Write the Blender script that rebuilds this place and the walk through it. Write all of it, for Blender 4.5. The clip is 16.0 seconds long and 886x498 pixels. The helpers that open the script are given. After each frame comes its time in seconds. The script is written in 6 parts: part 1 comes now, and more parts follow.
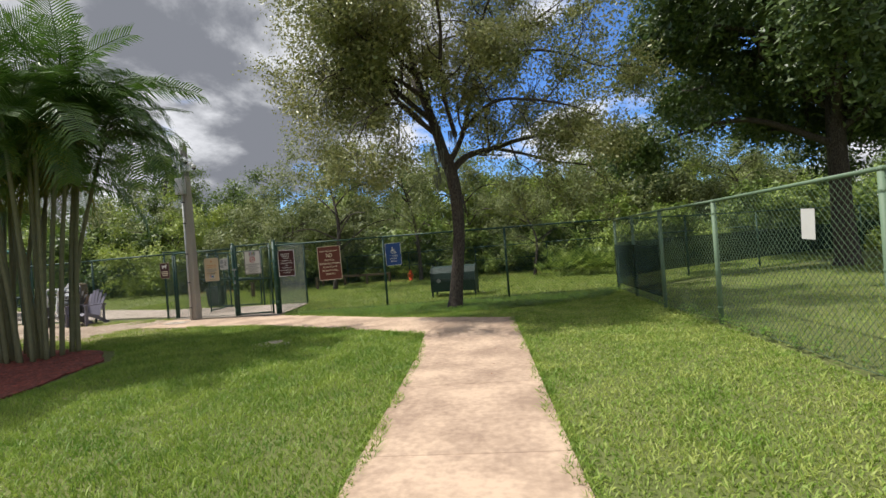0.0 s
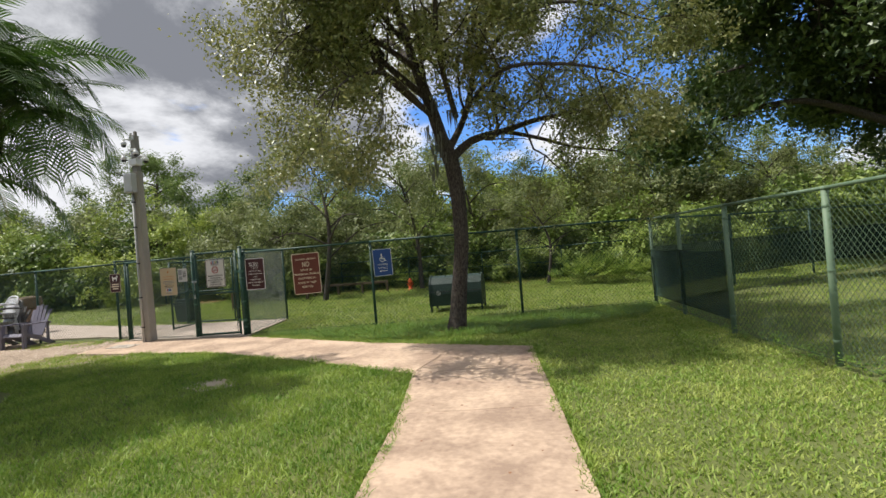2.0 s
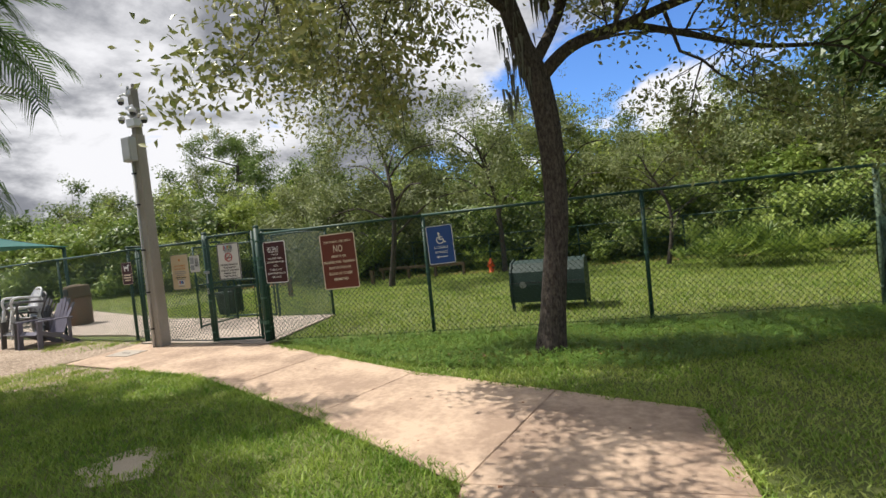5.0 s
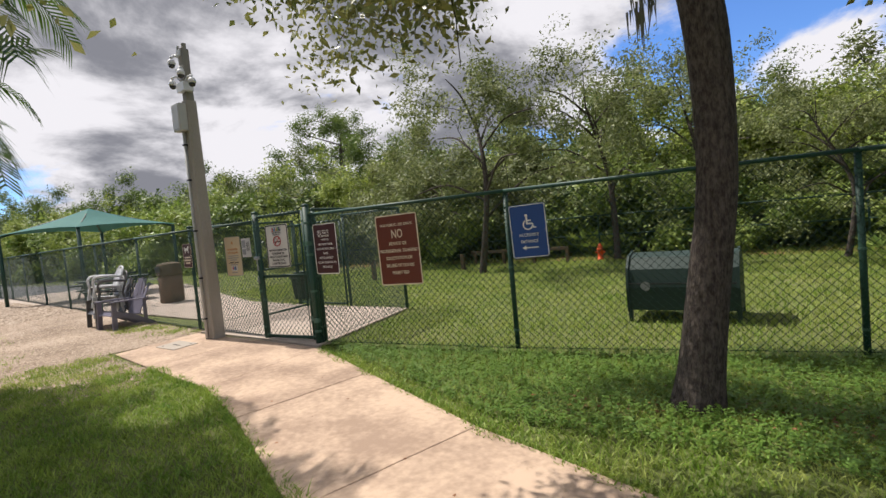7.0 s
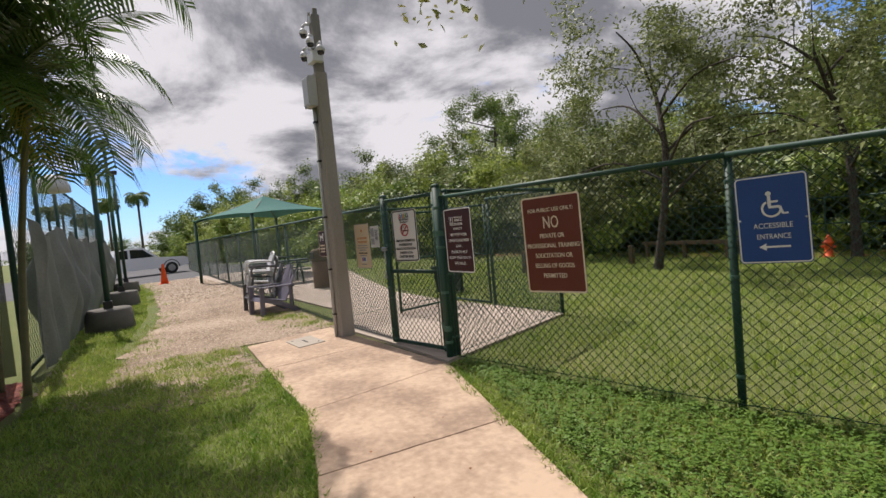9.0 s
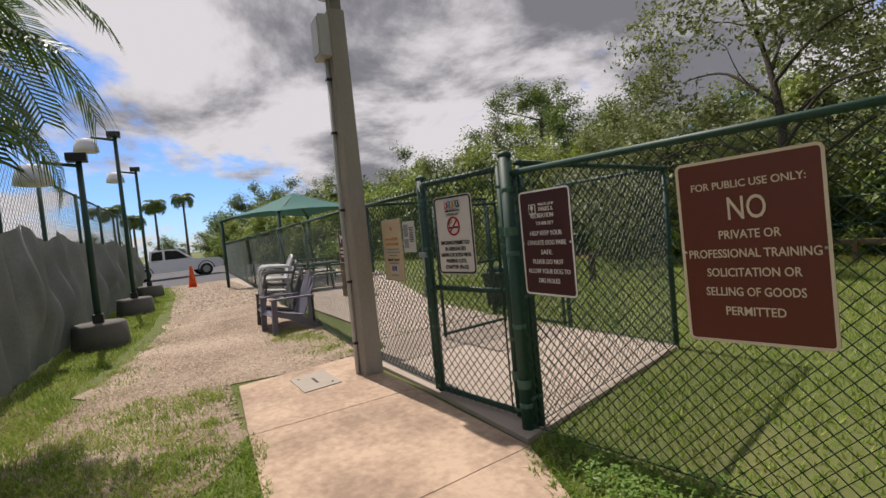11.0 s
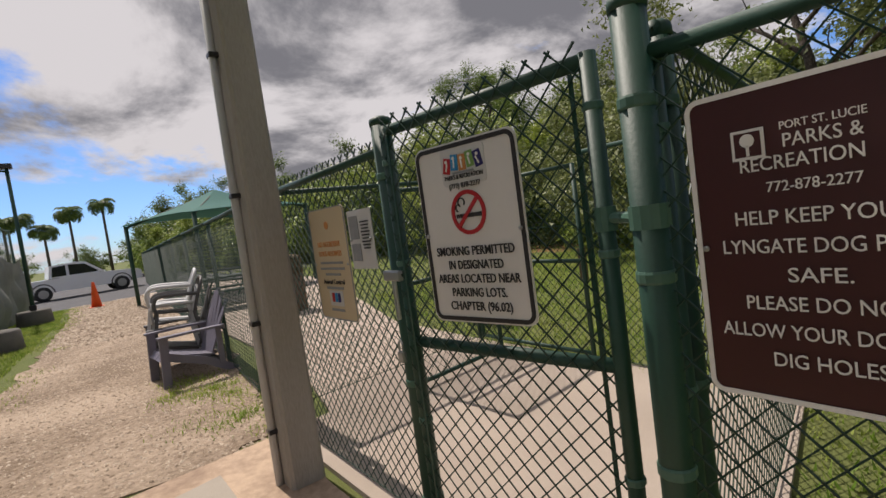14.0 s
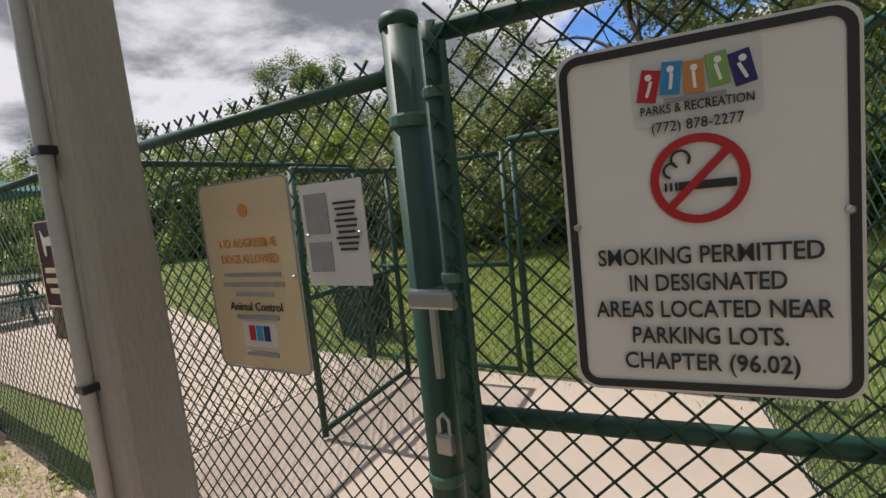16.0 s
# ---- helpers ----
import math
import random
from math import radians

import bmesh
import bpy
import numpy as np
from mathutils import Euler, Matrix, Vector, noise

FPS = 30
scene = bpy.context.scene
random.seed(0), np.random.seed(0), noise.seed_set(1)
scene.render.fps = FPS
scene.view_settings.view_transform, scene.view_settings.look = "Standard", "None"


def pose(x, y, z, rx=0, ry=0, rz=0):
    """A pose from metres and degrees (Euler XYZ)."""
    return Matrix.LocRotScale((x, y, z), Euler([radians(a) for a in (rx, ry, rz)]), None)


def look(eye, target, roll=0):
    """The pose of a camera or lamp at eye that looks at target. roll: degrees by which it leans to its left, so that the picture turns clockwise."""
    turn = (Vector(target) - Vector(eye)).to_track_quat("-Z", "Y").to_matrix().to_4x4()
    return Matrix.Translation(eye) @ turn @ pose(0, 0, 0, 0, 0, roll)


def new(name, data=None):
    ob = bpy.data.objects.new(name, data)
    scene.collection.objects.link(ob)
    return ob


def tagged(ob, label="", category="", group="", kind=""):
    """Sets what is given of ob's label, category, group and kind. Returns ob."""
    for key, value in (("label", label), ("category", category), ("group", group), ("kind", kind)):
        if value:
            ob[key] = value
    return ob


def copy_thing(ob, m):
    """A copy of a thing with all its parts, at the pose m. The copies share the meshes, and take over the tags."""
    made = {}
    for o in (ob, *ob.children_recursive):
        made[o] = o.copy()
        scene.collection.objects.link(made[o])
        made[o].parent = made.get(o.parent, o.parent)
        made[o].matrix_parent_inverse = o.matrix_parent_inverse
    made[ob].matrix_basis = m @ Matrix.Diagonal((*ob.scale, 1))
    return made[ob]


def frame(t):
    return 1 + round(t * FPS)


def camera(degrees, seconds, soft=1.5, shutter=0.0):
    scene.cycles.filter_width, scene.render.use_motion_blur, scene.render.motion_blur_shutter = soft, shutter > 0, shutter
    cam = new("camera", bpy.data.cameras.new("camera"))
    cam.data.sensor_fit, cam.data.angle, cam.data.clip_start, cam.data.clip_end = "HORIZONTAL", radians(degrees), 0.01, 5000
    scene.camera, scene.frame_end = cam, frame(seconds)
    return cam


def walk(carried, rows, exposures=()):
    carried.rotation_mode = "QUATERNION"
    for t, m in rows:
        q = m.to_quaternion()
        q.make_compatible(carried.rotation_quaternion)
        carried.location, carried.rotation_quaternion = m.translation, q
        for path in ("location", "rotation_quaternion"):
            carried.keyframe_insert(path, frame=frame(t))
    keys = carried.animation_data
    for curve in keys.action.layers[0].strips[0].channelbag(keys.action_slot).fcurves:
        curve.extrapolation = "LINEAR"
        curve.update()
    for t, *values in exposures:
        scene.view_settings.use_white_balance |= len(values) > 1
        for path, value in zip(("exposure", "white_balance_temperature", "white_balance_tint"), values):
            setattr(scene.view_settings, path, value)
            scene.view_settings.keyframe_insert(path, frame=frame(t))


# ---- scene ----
cam = camera(84.0, 16.0)
ROWS = [
    (0.0, -0.067, 0.260, 1.408, 89.81, 4.44, 13.75),
    (0.5, -0.178, 0.820, 1.425, 89.78, 4.66, 13.52),
    (1.0, -0.286, 1.366, 1.437, 89.88, 4.80, 13.59),
    (1.5, -0.365, 1.878, 1.443, 90.26, 4.75, 13.86),
    (2.0, -0.428, 2.362, 1.457, 90.29, 4.79, 14.50),
    (2.5, -0.486, 2.853, 1.471, 90.30, 4.85, 14.96),
    (3.0, -0.582, 3.375, 1.475, 89.99, 5.16, 16.46),
    (3.5, -0.714, 3.873, 1.473, 89.50, 5.54, 18.23),
    (4.0, -0.885, 4.426, 1.466, 89.06, 5.94, 20.12),
    (6.5, -1.625, 6.839, 1.489, 87.33, 5.33, 33.38),
    (7.0, -1.810, 7.274, 1.494, 87.09, 5.39, 36.97),
    (7.5, -1.971, 7.700, 1.492, 86.87, 5.26, 41.80),
    (8.0, -2.183, 8.005, 1.496, 86.64, 4.93, 46.49),
    (8.5, -2.517, 8.241, 1.501, 86.85, 5.17, 50.42),
    (9.0, -2.858, 8.447, 1.493, 87.16, 5.23, 54.94),
    (9.5, -3.260, 8.665, 1.485, 87.42, 5.42, 58.39),
    (10.0, -3.789, 8.941, 1.482, 87.51, 5.48, 59.47),
    (12.5, -5.627, 9.897, 1.450, 87.58, 5.84, 59.11),
    (13.0, -5.984, 10.040, 1.473, 87.11, 6.23, 57.95),
    (13.5, -6.292, 10.184, 1.456, 86.63, 6.80, 56.18),
    (14.0, -6.616, 10.360, 1.467, 86.32, 7.80, 53.15),
    (14.5, -6.909, 10.473, 1.514, 85.86, 8.38, 49.82),
    (15.0, -7.195, 10.520, 1.520, 84.46, 8.91, 45.85),
    (15.5, -7.470, 10.532, 1.520, 83.31, 8.45, 40.10),
    (16.0, -7.782, 10.477, 1.487, 83.93, 5.94, 32.11),
]
walk(cam, [(t, pose(x, y, z, rx, ry, rz)) for t, x, y, z, rx, ry, rz in ROWS], [(0.0, 0.20, 6350, 10), (4.0, 0.34, 6450, 10), (7.0, 0.23, 6480, 14), (10.0, -0.05, 6600, 16), (14.0, -0.20, 6750, 16), (16.0, 0.08, 6420, 14)])

# ---- light ----
SUN_AZ = (-0.997, -0.07)
world = bpy.data.worlds.new("sky")
scene.world = world
world.use_nodes = True
wn, wl = world.node_tree.nodes, world.node_tree.links
wn.clear()


def wnode(kind, **values):
    n = wn.new(kind)
    for key, value in values.items():
        n.inputs[key].default_value = value
    return n


def build_sky():
    out = wn.new("ShaderNodeOutputWorld")
    bg = wn.new("ShaderNodeBackground")
    bg.inputs["Strength"].default_value = 0.085
    sky = wn.new("ShaderNodeTexSky")
    sky.sky_type, sky.sun_disc = "NISHITA", False
    sky.sun_elevation, sky.sun_rotation = radians(58), math.atan2(SUN_AZ[0], SUN_AZ[1])
    sky.dust_density, sky.ozone_density = 0.3, 4.5
    co = wn.new("ShaderNodeTexCoord")
    sep = wn.new("ShaderNodeSeparateXYZ")
    wl.new(co.outputs["Generated"], sep.inputs[0])

    def math_node(op, a, b=None):
        n = wn.new("ShaderNodeMath")
        n.operation = op
        for i, v in enumerate((a, b)):
            if v is None:
                continue
            if isinstance(v, (int, float)):
                n.inputs[i].default_value = v
            else:
                wl.new(v, n.inputs[i])
        return n.outputs[0]
    # clouds lie on a flat layer overhead
    zz = math_node("ADD", math_node("MAXIMUM", sep.outputs["Z"], 0.0), 0.30)
    flat = wn.new("ShaderNodeCombineXYZ")
    wl.new(math_node("DIVIDE", sep.outputs["X"], zz), flat.inputs[0])
    wl.new(math_node("DIVIDE", sep.outputs["Y"], zz), flat.inputs[1])

    def cloud(scale, detail, offset, low, high, rough=0.55):
        mp = wn.new("ShaderNodeMapping")
        mp.inputs["Location"].default_value = offset
        wl.new(flat.outputs[0], mp.inputs["Vector"])
        nz = wnode("ShaderNodeTexNoise", Scale=scale, Detail=detail, Roughness=rough, Distortion=0.25)
        wl.new(mp.outputs[0], nz.inputs["Vector"])
        mr = wnode("ShaderNodeMapRange", **{"From Min": low, "From Max": high})
        mr.interpolation_type = "SMOOTHSTEP"
        wl.new(nz.outputs["Fac"], mr.inputs["Value"])
        return mr.outputs[0]
    def toward(x, y, z, low, high):
        """How far the sky's direction leans to one bearing, 0 to 1."""
        d = wn.new("ShaderNodeVectorMath")
        d.operation = "DOT_PRODUCT"
        wl.new(co.outputs["Generated"], d.inputs[0])
        d.inputs[1].default_value = Vector((x, y, z)).normalized()
        mr = wnode("ShaderNodeMapRange", **{"From Min": low, "From Max": high})
        mr.interpolation_type = "SMOOTHSTEP"
        wl.new(d.outputs["Value"], mr.inputs["Value"])
        return mr.outputs[0]
    # a clear stretch to the north, a heavy bank to the north-west, thinner cloud to the west
    clear = toward(0.16, 0.92, 0.38, 0.86, 0.97)
    heavy = toward(-0.66, 0.62, 0.42, 0.78, 1.0)
    west = toward(-0.96, 0.16, 0.22, 0.80, 0.98)
    raw = cloud(0.95, 10, (3.7, 1.4, 0), 0.0, 1.0, 0.6)
    lifted = math_node("SUBTRACT", math_node("ADD", raw, math_node("MULTIPLY", heavy, 0.15)), math_node("ADD", math_node("MULTIPLY", clear, 0.145), math_node("MULTIPLY", west, 0.025)))
    mc = wnode("ShaderNodeMapRange", **{"From Min": 0.37, "From Max": 0.49})
    mc.interpolation_type = "SMOOTHSTEP"
    wl.new(lifted, mc.inputs["Value"])
    cover = mc.outputs[0]
    body = cloud(1.5, 9, (3.3, 1.15, 0), 0.0, 1.0, 0.6)
    mt = wnode("ShaderNodeMapRange", **{"From Min": 0.47, "From Max": 0.74})
    mt.interpolation_type = "SMOOTHSTEP"
    wl.new(math_node("ADD", body, math_node("MULTIPLY", heavy, 0.14)), mt.inputs["Value"])
    thick = mt.outputs[0]
    ramp = wn.new("ShaderNodeMix")
    ramp.data_type = "RGBA"
    ramp.inputs["A"].default_value = (8.9, 8.9, 9.1, 1)
    ramp.inputs["B"].default_value = (2.5, 2.6, 2.9, 1)
    wl.new(thick, ramp.inputs["Factor"])
    mix = wn.new("ShaderNodeMix")
    mix.data_type = "RGBA"
    wl.new(cover, mix.inputs["Factor"])
    gain = wn.new("ShaderNodeVectorMath")
    gain.operation = "MULTIPLY"
    gain.inputs[1].default_value = (0.95, 1.30, 1.78)
    wl.new(sky.outputs[0], gain.inputs[0])
    wl.new(gain.outputs[0], mix.inputs["A"])
    wl.new(ramp.outputs["Result"], mix.inputs["B"])
    wl.new(mix.outputs["Result"], bg.inputs["Color"])
    wl.new(bg.outputs[0], out.inputs[0])


build_sky()
sun = new("sun", bpy.data.lights.new("sun", "SUN"))
sun.data.energy, sun.data.angle, sun.data.color = 5.0, radians(0.55), (1.0, 0.95, 0.86)
sun.matrix_world = look((SUN_AZ[0] * 40, SUN_AZ[1] * 40, 64.0), (0, 0, 0))

# ---- materials ----


def mat(name, color, second=None, rough=0.8, metal=0.0, scale=6.0, fine=60.0, amount=0.6, bump=0.15, bump_scale=None, trans=0.0, by_object=0.0, by_island=0.0, spec=0.4, stretch=None):
    m = bpy.data.materials.new(name)
    m.use_nodes = True
    nt = m.node_tree
    nd, ln = nt.nodes, nt.links
    b = nd["Principled BSDF"]
    b.inputs["Roughness"].default_value, b.inputs["Metallic"].default_value = rough, metal
    b.inputs["Specular IOR Level"].default_value = spec
    second = second or tuple(c * 0.7 for c in color)
    co = nd.new("ShaderNodeTexCoord")
    src = co.outputs["Object"]
    if stretch:
        mp = nd.new("ShaderNodeMapping")
        mp.inputs["Scale"].default_value = stretch
        ln.new(src, mp.inputs["Vector"])
        src = mp.outputs[0]

    def nz(s, det):
        n = nd.new("ShaderNodeTexNoise")
        n.inputs["Scale"].default_value, n.inputs["Detail"].default_value = s, det
        ln.new(src, n.inputs["Vector"])
        return n.outputs["Fac"]
    large, small = nz(scale, 5), nz(fine, 3)
    add = nd.new("ShaderNodeMath")
    add.operation = "MULTIPLY_ADD"
    ln.new(small, add.inputs[0])
    add.inputs[1].default_value = 0.5
    ln.new(large, add.inputs[2])
    mr = nd.new("ShaderNodeMapRange")
    mr.inputs["From Min"].default_value, mr.inputs["From Max"].default_value = 0.75 - 0.3 / max(amount, 0.05), 0.75 + 0.3 / max(amount, 0.05)
    ln.new(add.outputs[0], mr.inputs["Value"])
    fac = mr.outputs[0]
    if by_object or by_island:
        g = nd.new("ShaderNodeObjectInfo" if by_object else "ShaderNodeNewGeometry")
        r = g.outputs["Random"] if by_object else g.outputs["Random Per Island"]
        k = nd.new("ShaderNodeMath")
        k.operation = "MULTIPLY_ADD"
        ln.new(r, k.inputs[0])
        k.inputs[1].default_value = by_object or by_island
        sub = nd.new("ShaderNodeMath")
        sub.operation = "SUBTRACT"
        ln.new(fac, sub.inputs[0])
        sub.inputs[1].default_value = (by_object or by_island) * 0.5
        ln.new(sub.outputs[0], k.inputs[2])
        k.use_clamp = True
        fac = k.outputs[0]
    mx = nd.new("ShaderNodeMix")
    mx.data_type = "RGBA"
    mx.inputs["A"].default_value, mx.inputs["B"].default_value = (*color, 1), (*second, 1)
    ln.new(fac, mx.inputs["Factor"])
    ln.new(mx.outputs["Result"], b.inputs["Base Color"])
    if bump:
        bp = nd.new("ShaderNodeBump")
        bp.inputs["Strength"].default_value, bp.inputs["Distance"].default_value = bump, 0.02
        ln.new(nz(bump_scale or fine, 4), bp.inputs["Height"])
        ln.new(bp.outputs[0], b.inputs["Normal"])
    if trans:
        tr = nd.new("ShaderNodeBsdfTranslucent")
        ln.new(mx.outputs["Result"], tr.inputs["Color"])
        ms = nd.new("ShaderNodeMixShader")
        ms.inputs[0].default_value = trans
        ln.new(b.outputs[0], ms.inputs[1])
        ln.new(tr.outputs[0], ms.inputs[2])
        ln.new(ms.outputs[0], nd["Material Output"].inputs["Surface"])
    return m


M = dict(
    soil=mat("grass soil", (0.085, 0.12, 0.025), (0.15, 0.155, 0.05), 0.95, scale=0.7, fine=45, amount=0.9, bump=0.6, bump_scale=90),
    grass=mat("grass blades", (0.17, 0.29, 0.03), (0.42, 0.47, 0.12), 0.55, scale=1.6, fine=9, amount=1.3, bump=0, trans=0.35, by_island=0.9),
    lush=mat("lush grass", (0.12, 0.23, 0.022), (0.33, 0.42, 0.075), 0.55, scale=1.6, fine=9, amount=1.3, bump=0, trans=0.35, by_island=0.8),
    weed=mat("weed leaves", (0.085, 0.18, 0.022), (0.18, 0.29, 0.045), 0.5, bump=0, trans=0.3, by_island=0.8),
    concrete=mat("tan concrete", (0.55, 0.405, 0.29), (0.30, 0.21, 0.15), 0.9, scale=1.5, fine=19, amount=1.7, bump=0.35, bump_scale=220, by_object=0.25),
    pad=mat("pale concrete", (0.46, 0.385, 0.32), (0.31, 0.255, 0.205), 0.9, scale=1.2, fine=120, amount=0.7, bump=0.25, bump_scale=180),
    gravel=mat("gravel drive", (0.43, 0.335, 0.25), (0.20, 0.145, 0.10), 0.95, scale=0.8, fine=20, amount=2.2, bump=1.0, bump_scale=40),
    pebble=mat("pebbles", (0.50, 0.41, 0.32), (0.22, 0.16, 0.11), 0.9, bump=0.2, by_island=1.0),
    sand=mat("bare sand", (0.50, 0.43, 0.33), (0.36, 0.29, 0.2), 0.95, scale=2, fine=60, bump=0.6),
    mulch=mat("red mulch", (0.20, 0.05, 0.035), (0.09, 0.028, 0.02), 0.9, scale=3, fine=50, amount=1.0, bump=0.8),
    chip=mat("mulch chips", (0.27, 0.075, 0.05), (0.10, 0.03, 0.022), 0.85, bump=0.2, by_island=1.0),
    litter=mat("dry leaf litter", (0.28, 0.12, 0.055), (0.16, 0.08, 0.04), 0.9, bump=0.3, by_island=0.9),
    asphalt=mat("asphalt", (0.11, 0.11, 0.115), (0.07, 0.07, 0.075), 0.9, scale=0.5, fine=60, bump=0.3),
    green=mat("green coated steel", (0.007, 0.040, 0.025), (0.012, 0.060, 0.039), 0.56, scale=5, fine=90, amount=0.8, bump=0.06, spec=0.5),
    wire=mat("green coated wire", (0.008, 0.030, 0.018), (0.012, 0.045, 0.028), 0.5, bump=0, spec=0.35),
    faded=mat("faded green steel", (0.09, 0.16, 0.10), (0.16, 0.21, 0.13), 0.6, scale=9, fine=60, bump=0.1),
    fadewire=mat("faded green wire", (0.06, 0.10, 0.055), (0.09, 0.13, 0.07), 0.6, bump=0),
    band=mat("dull green bands", (0.07, 0.15, 0.11), (0.04, 0.10, 0.07), 0.5, bump=0.05),
    steel=mat("galvanised steel", (0.45, 0.46, 0.46), (0.32, 0.33, 0.33), 0.4, 0.85, bump=0.05),
    screen=mat("dark green screen", (0.010, 0.034, 0.024), (0.016, 0.045, 0.034), 0.85, scale=2, fine=200, bump=0.2),
    whitescreen=mat("grey green windscreen", (0.31, 0.335, 0.315), (0.17, 0.19, 0.175), 0.8, scale=1.6, fine=30, amount=0.8, bump=0.25, trans=0.25),
    pole=mat("grey concrete pole", (0.40, 0.37, 0.33), (0.24, 0.215, 0.18), 0.9, scale=2.5, fine=90, amount=0.8, bump=0.3, stretch=(1, 1, 0.25)),
    wood=mat("weathered grey wood", (0.29, 0.27, 0.24), (0.17, 0.155, 0.13), 0.9, fine=60, bump=0.3, stretch=(1, 1, 0.1)),
    postwood=mat("brown timber", (0.14, 0.10, 0.06), (0.08, 0.055, 0.03), 0.9, bump=0.3, stretch=(1, 1, 0.1)),
    whitepl=mat("white plastic", (0.72, 0.72, 0.72), (0.55, 0.55, 0.56), 0.45, bump=0.03),
    greybox=mat("grey cabinet paint", (0.48, 0.48, 0.47), (0.38, 0.38, 0.37), 0.5, bump=0.03),
    black=mat("black plastic", (0.02, 0.02, 0.022), (0.03, 0.03, 0.03), 0.35, bump=0.02),
    dome=mat("smoked dome", (0.05, 0.05, 0.055), (0.04, 0.04, 0.04), 0.12, bump=0),
    signwhite=mat("white sign face", (0.66, 0.64, 0.60), (0.58, 0.55, 0.51), 0.55, scale=2.5, fine=25, amount=0.5, bump=0.02),
    signyel=mat("faded yellow sign face", (0.56, 0.46, 0.30), (0.49, 0.39, 0.25), 0.55, scale=3, bump=0.02),
    maroon=mat("maroon sign face", (0.055, 0.012, 0.012), (0.042, 0.010, 0.010), 0.45, bump=0.02),
    brown=mat("brown sign face", (0.135, 0.030, 0.014), (0.11, 0.024, 0.012), 0.45, bump=0.02),
    blue=mat("blue sign face", (0.008, 0.055, 0.23), (0.007, 0.045, 0.19), 0.4, bump=0.02),
    ink=mat("black ink", (0.018, 0.016, 0.016), (0.03, 0.027, 0.026), 0.6, bump=0),
    inkwhite=mat("white ink", (0.75, 0.74, 0.70), (0.66, 0.64, 0.6), 0.6, bump=0),
    inkcream=mat("cream ink", (0.72, 0.62, 0.46), (0.62, 0.52, 0.38), 0.6, bump=0),
    inkred=mat("red ink", (0.42, 0.015, 0.018), (0.34, 0.012, 0.014), 0.6, bump=0),
    inkor=mat("orange ink", (0.48, 0.20, 0.06), (0.42, 0.18, 0.05), 0.6, bump=0),
    inkblue=mat("light blue ink", (0.03, 0.25, 0.50), None, 0.6, bump=0),
    inknavy=mat("navy ink", (0.025, 0.02, 0.13), None, 0.6, bump=0),
    inkgreen=mat("green ink", (0.20, 0.36, 0.10), None, 0.6, bump=0),
    inkgrey=mat("grey ink", (0.16, 0.17, 0.18), (0.3, 0.3, 0.3), 0.6, scale=20, bump=0),
    paper=mat("white paper", (0.55, 0.54, 0.52), (0.48, 0.47, 0.45), 0.6, scale=4, bump=0.05),
    bark=mat("oak bark", (0.095, 0.078, 0.064), (0.022, 0.016, 0.013), 0.95, scale=40, fine=110, amount=1.6, bump=1.0, bump_scale=45, stretch=(1, 1, 0.4)),
    greybark=mat("grey bark", (0.12, 0.10, 0.08), (0.05, 0.042, 0.033), 0.95, scale=6, fine=40, bump=0.6, stretch=(1, 1, 0.3)),
    oakleaf=mat("oak leaves", (0.13, 0.165, 0.04), (0.36, 0.35, 0.13), 0.40, scale=0.6, fine=9, amount=0.9, bump=0, trans=0.24, by_island=0.9, spec=0.5),
    darkleaf=mat("dark oak leaves", (0.035, 0.075, 0.018), (0.13, 0.18, 0.045), 0.42, scale=0.5, fine=9, bump=0, trans=0.24, by_island=0.9, spec=0.5),
    leafa=mat("green leaves", (0.085, 0.16, 0.022), (0.36, 0.44, 0.10), 0.5, scale=0.4, fine=9, bump=0, trans=0.32, by_island=0.8),
    leafb=mat("bright leaves", (0.11, 0.18, 0.02), (0.43, 0.49, 0.10), 0.5, scale=0.4, fine=9, bump=0, trans=0.32, by_island=0.8),
    leafc=mat("olive leaves", (0.07, 0.10, 0.03), (0.28, 0.31, 0.11), 0.55, scale=0.4, fine=9, bump=0, trans=0.32, by_island=0.8),
    leafd=mat("deep green leaves", (0.035, 0.075, 0.014), (0.19, 0.26, 0.05), 0.5, scale=0.4, fine=9, bump=0, trans=0.32, by_island=0.8),
    needle=mat("pine needles", (0.12, 0.19, 0.04), (0.20, 0.26, 0.07), 0.6, bump=0, trans=0.3, by_island=0.8),
    frond=mat("palm fronds", (0.030, 0.085, 0.012), (0.12, 0.20, 0.03), 0.38, scale=0.8, fine=6, bump=0, trans=0.35, by_island=0.6, spec=0.5),
    yfrond=mat("yellowing frond", (0.30, 0.26, 0.04), (0.17, 0.20, 0.03), 0.5, bump=0, trans=0.35, by_island=0.8),
    stem=mat("palm stem", (0.20, 0.19, 0.10), (0.11, 0.12, 0.06), 0.7, scale=4, fine=20, bump=0.3, stretch=(1, 1, 3)),
    moss=mat("hanging moss", (0.19, 0.19, 0.15), (0.11, 0.11, 0.08), 0.95, bump=0, trans=0.3, by_island=0.8),
    binpaint=mat("dark green bin paint", (0.008, 0.024, 0.018), (0.014, 0.036, 0.028), 0.6, scale=3, fine=30, bump=0.06),
    pebblecan=mat("brown aggregate", (0.20, 0.13, 0.09), (0.13, 0.085, 0.06), 0.9, fine=70, bump=0.4),
    canvas=mat("teal shade fabric", (0.06, 0.22, 0.19), (0.045, 0.17, 0.15), 0.75, scale=1, fine=150, bump=0.1, trans=0.35),
    purple=mat("faded purple grey plastic", (0.20, 0.19, 0.24), (0.14, 0.13, 0.17), 0.5, scale=5, bump=0.05),
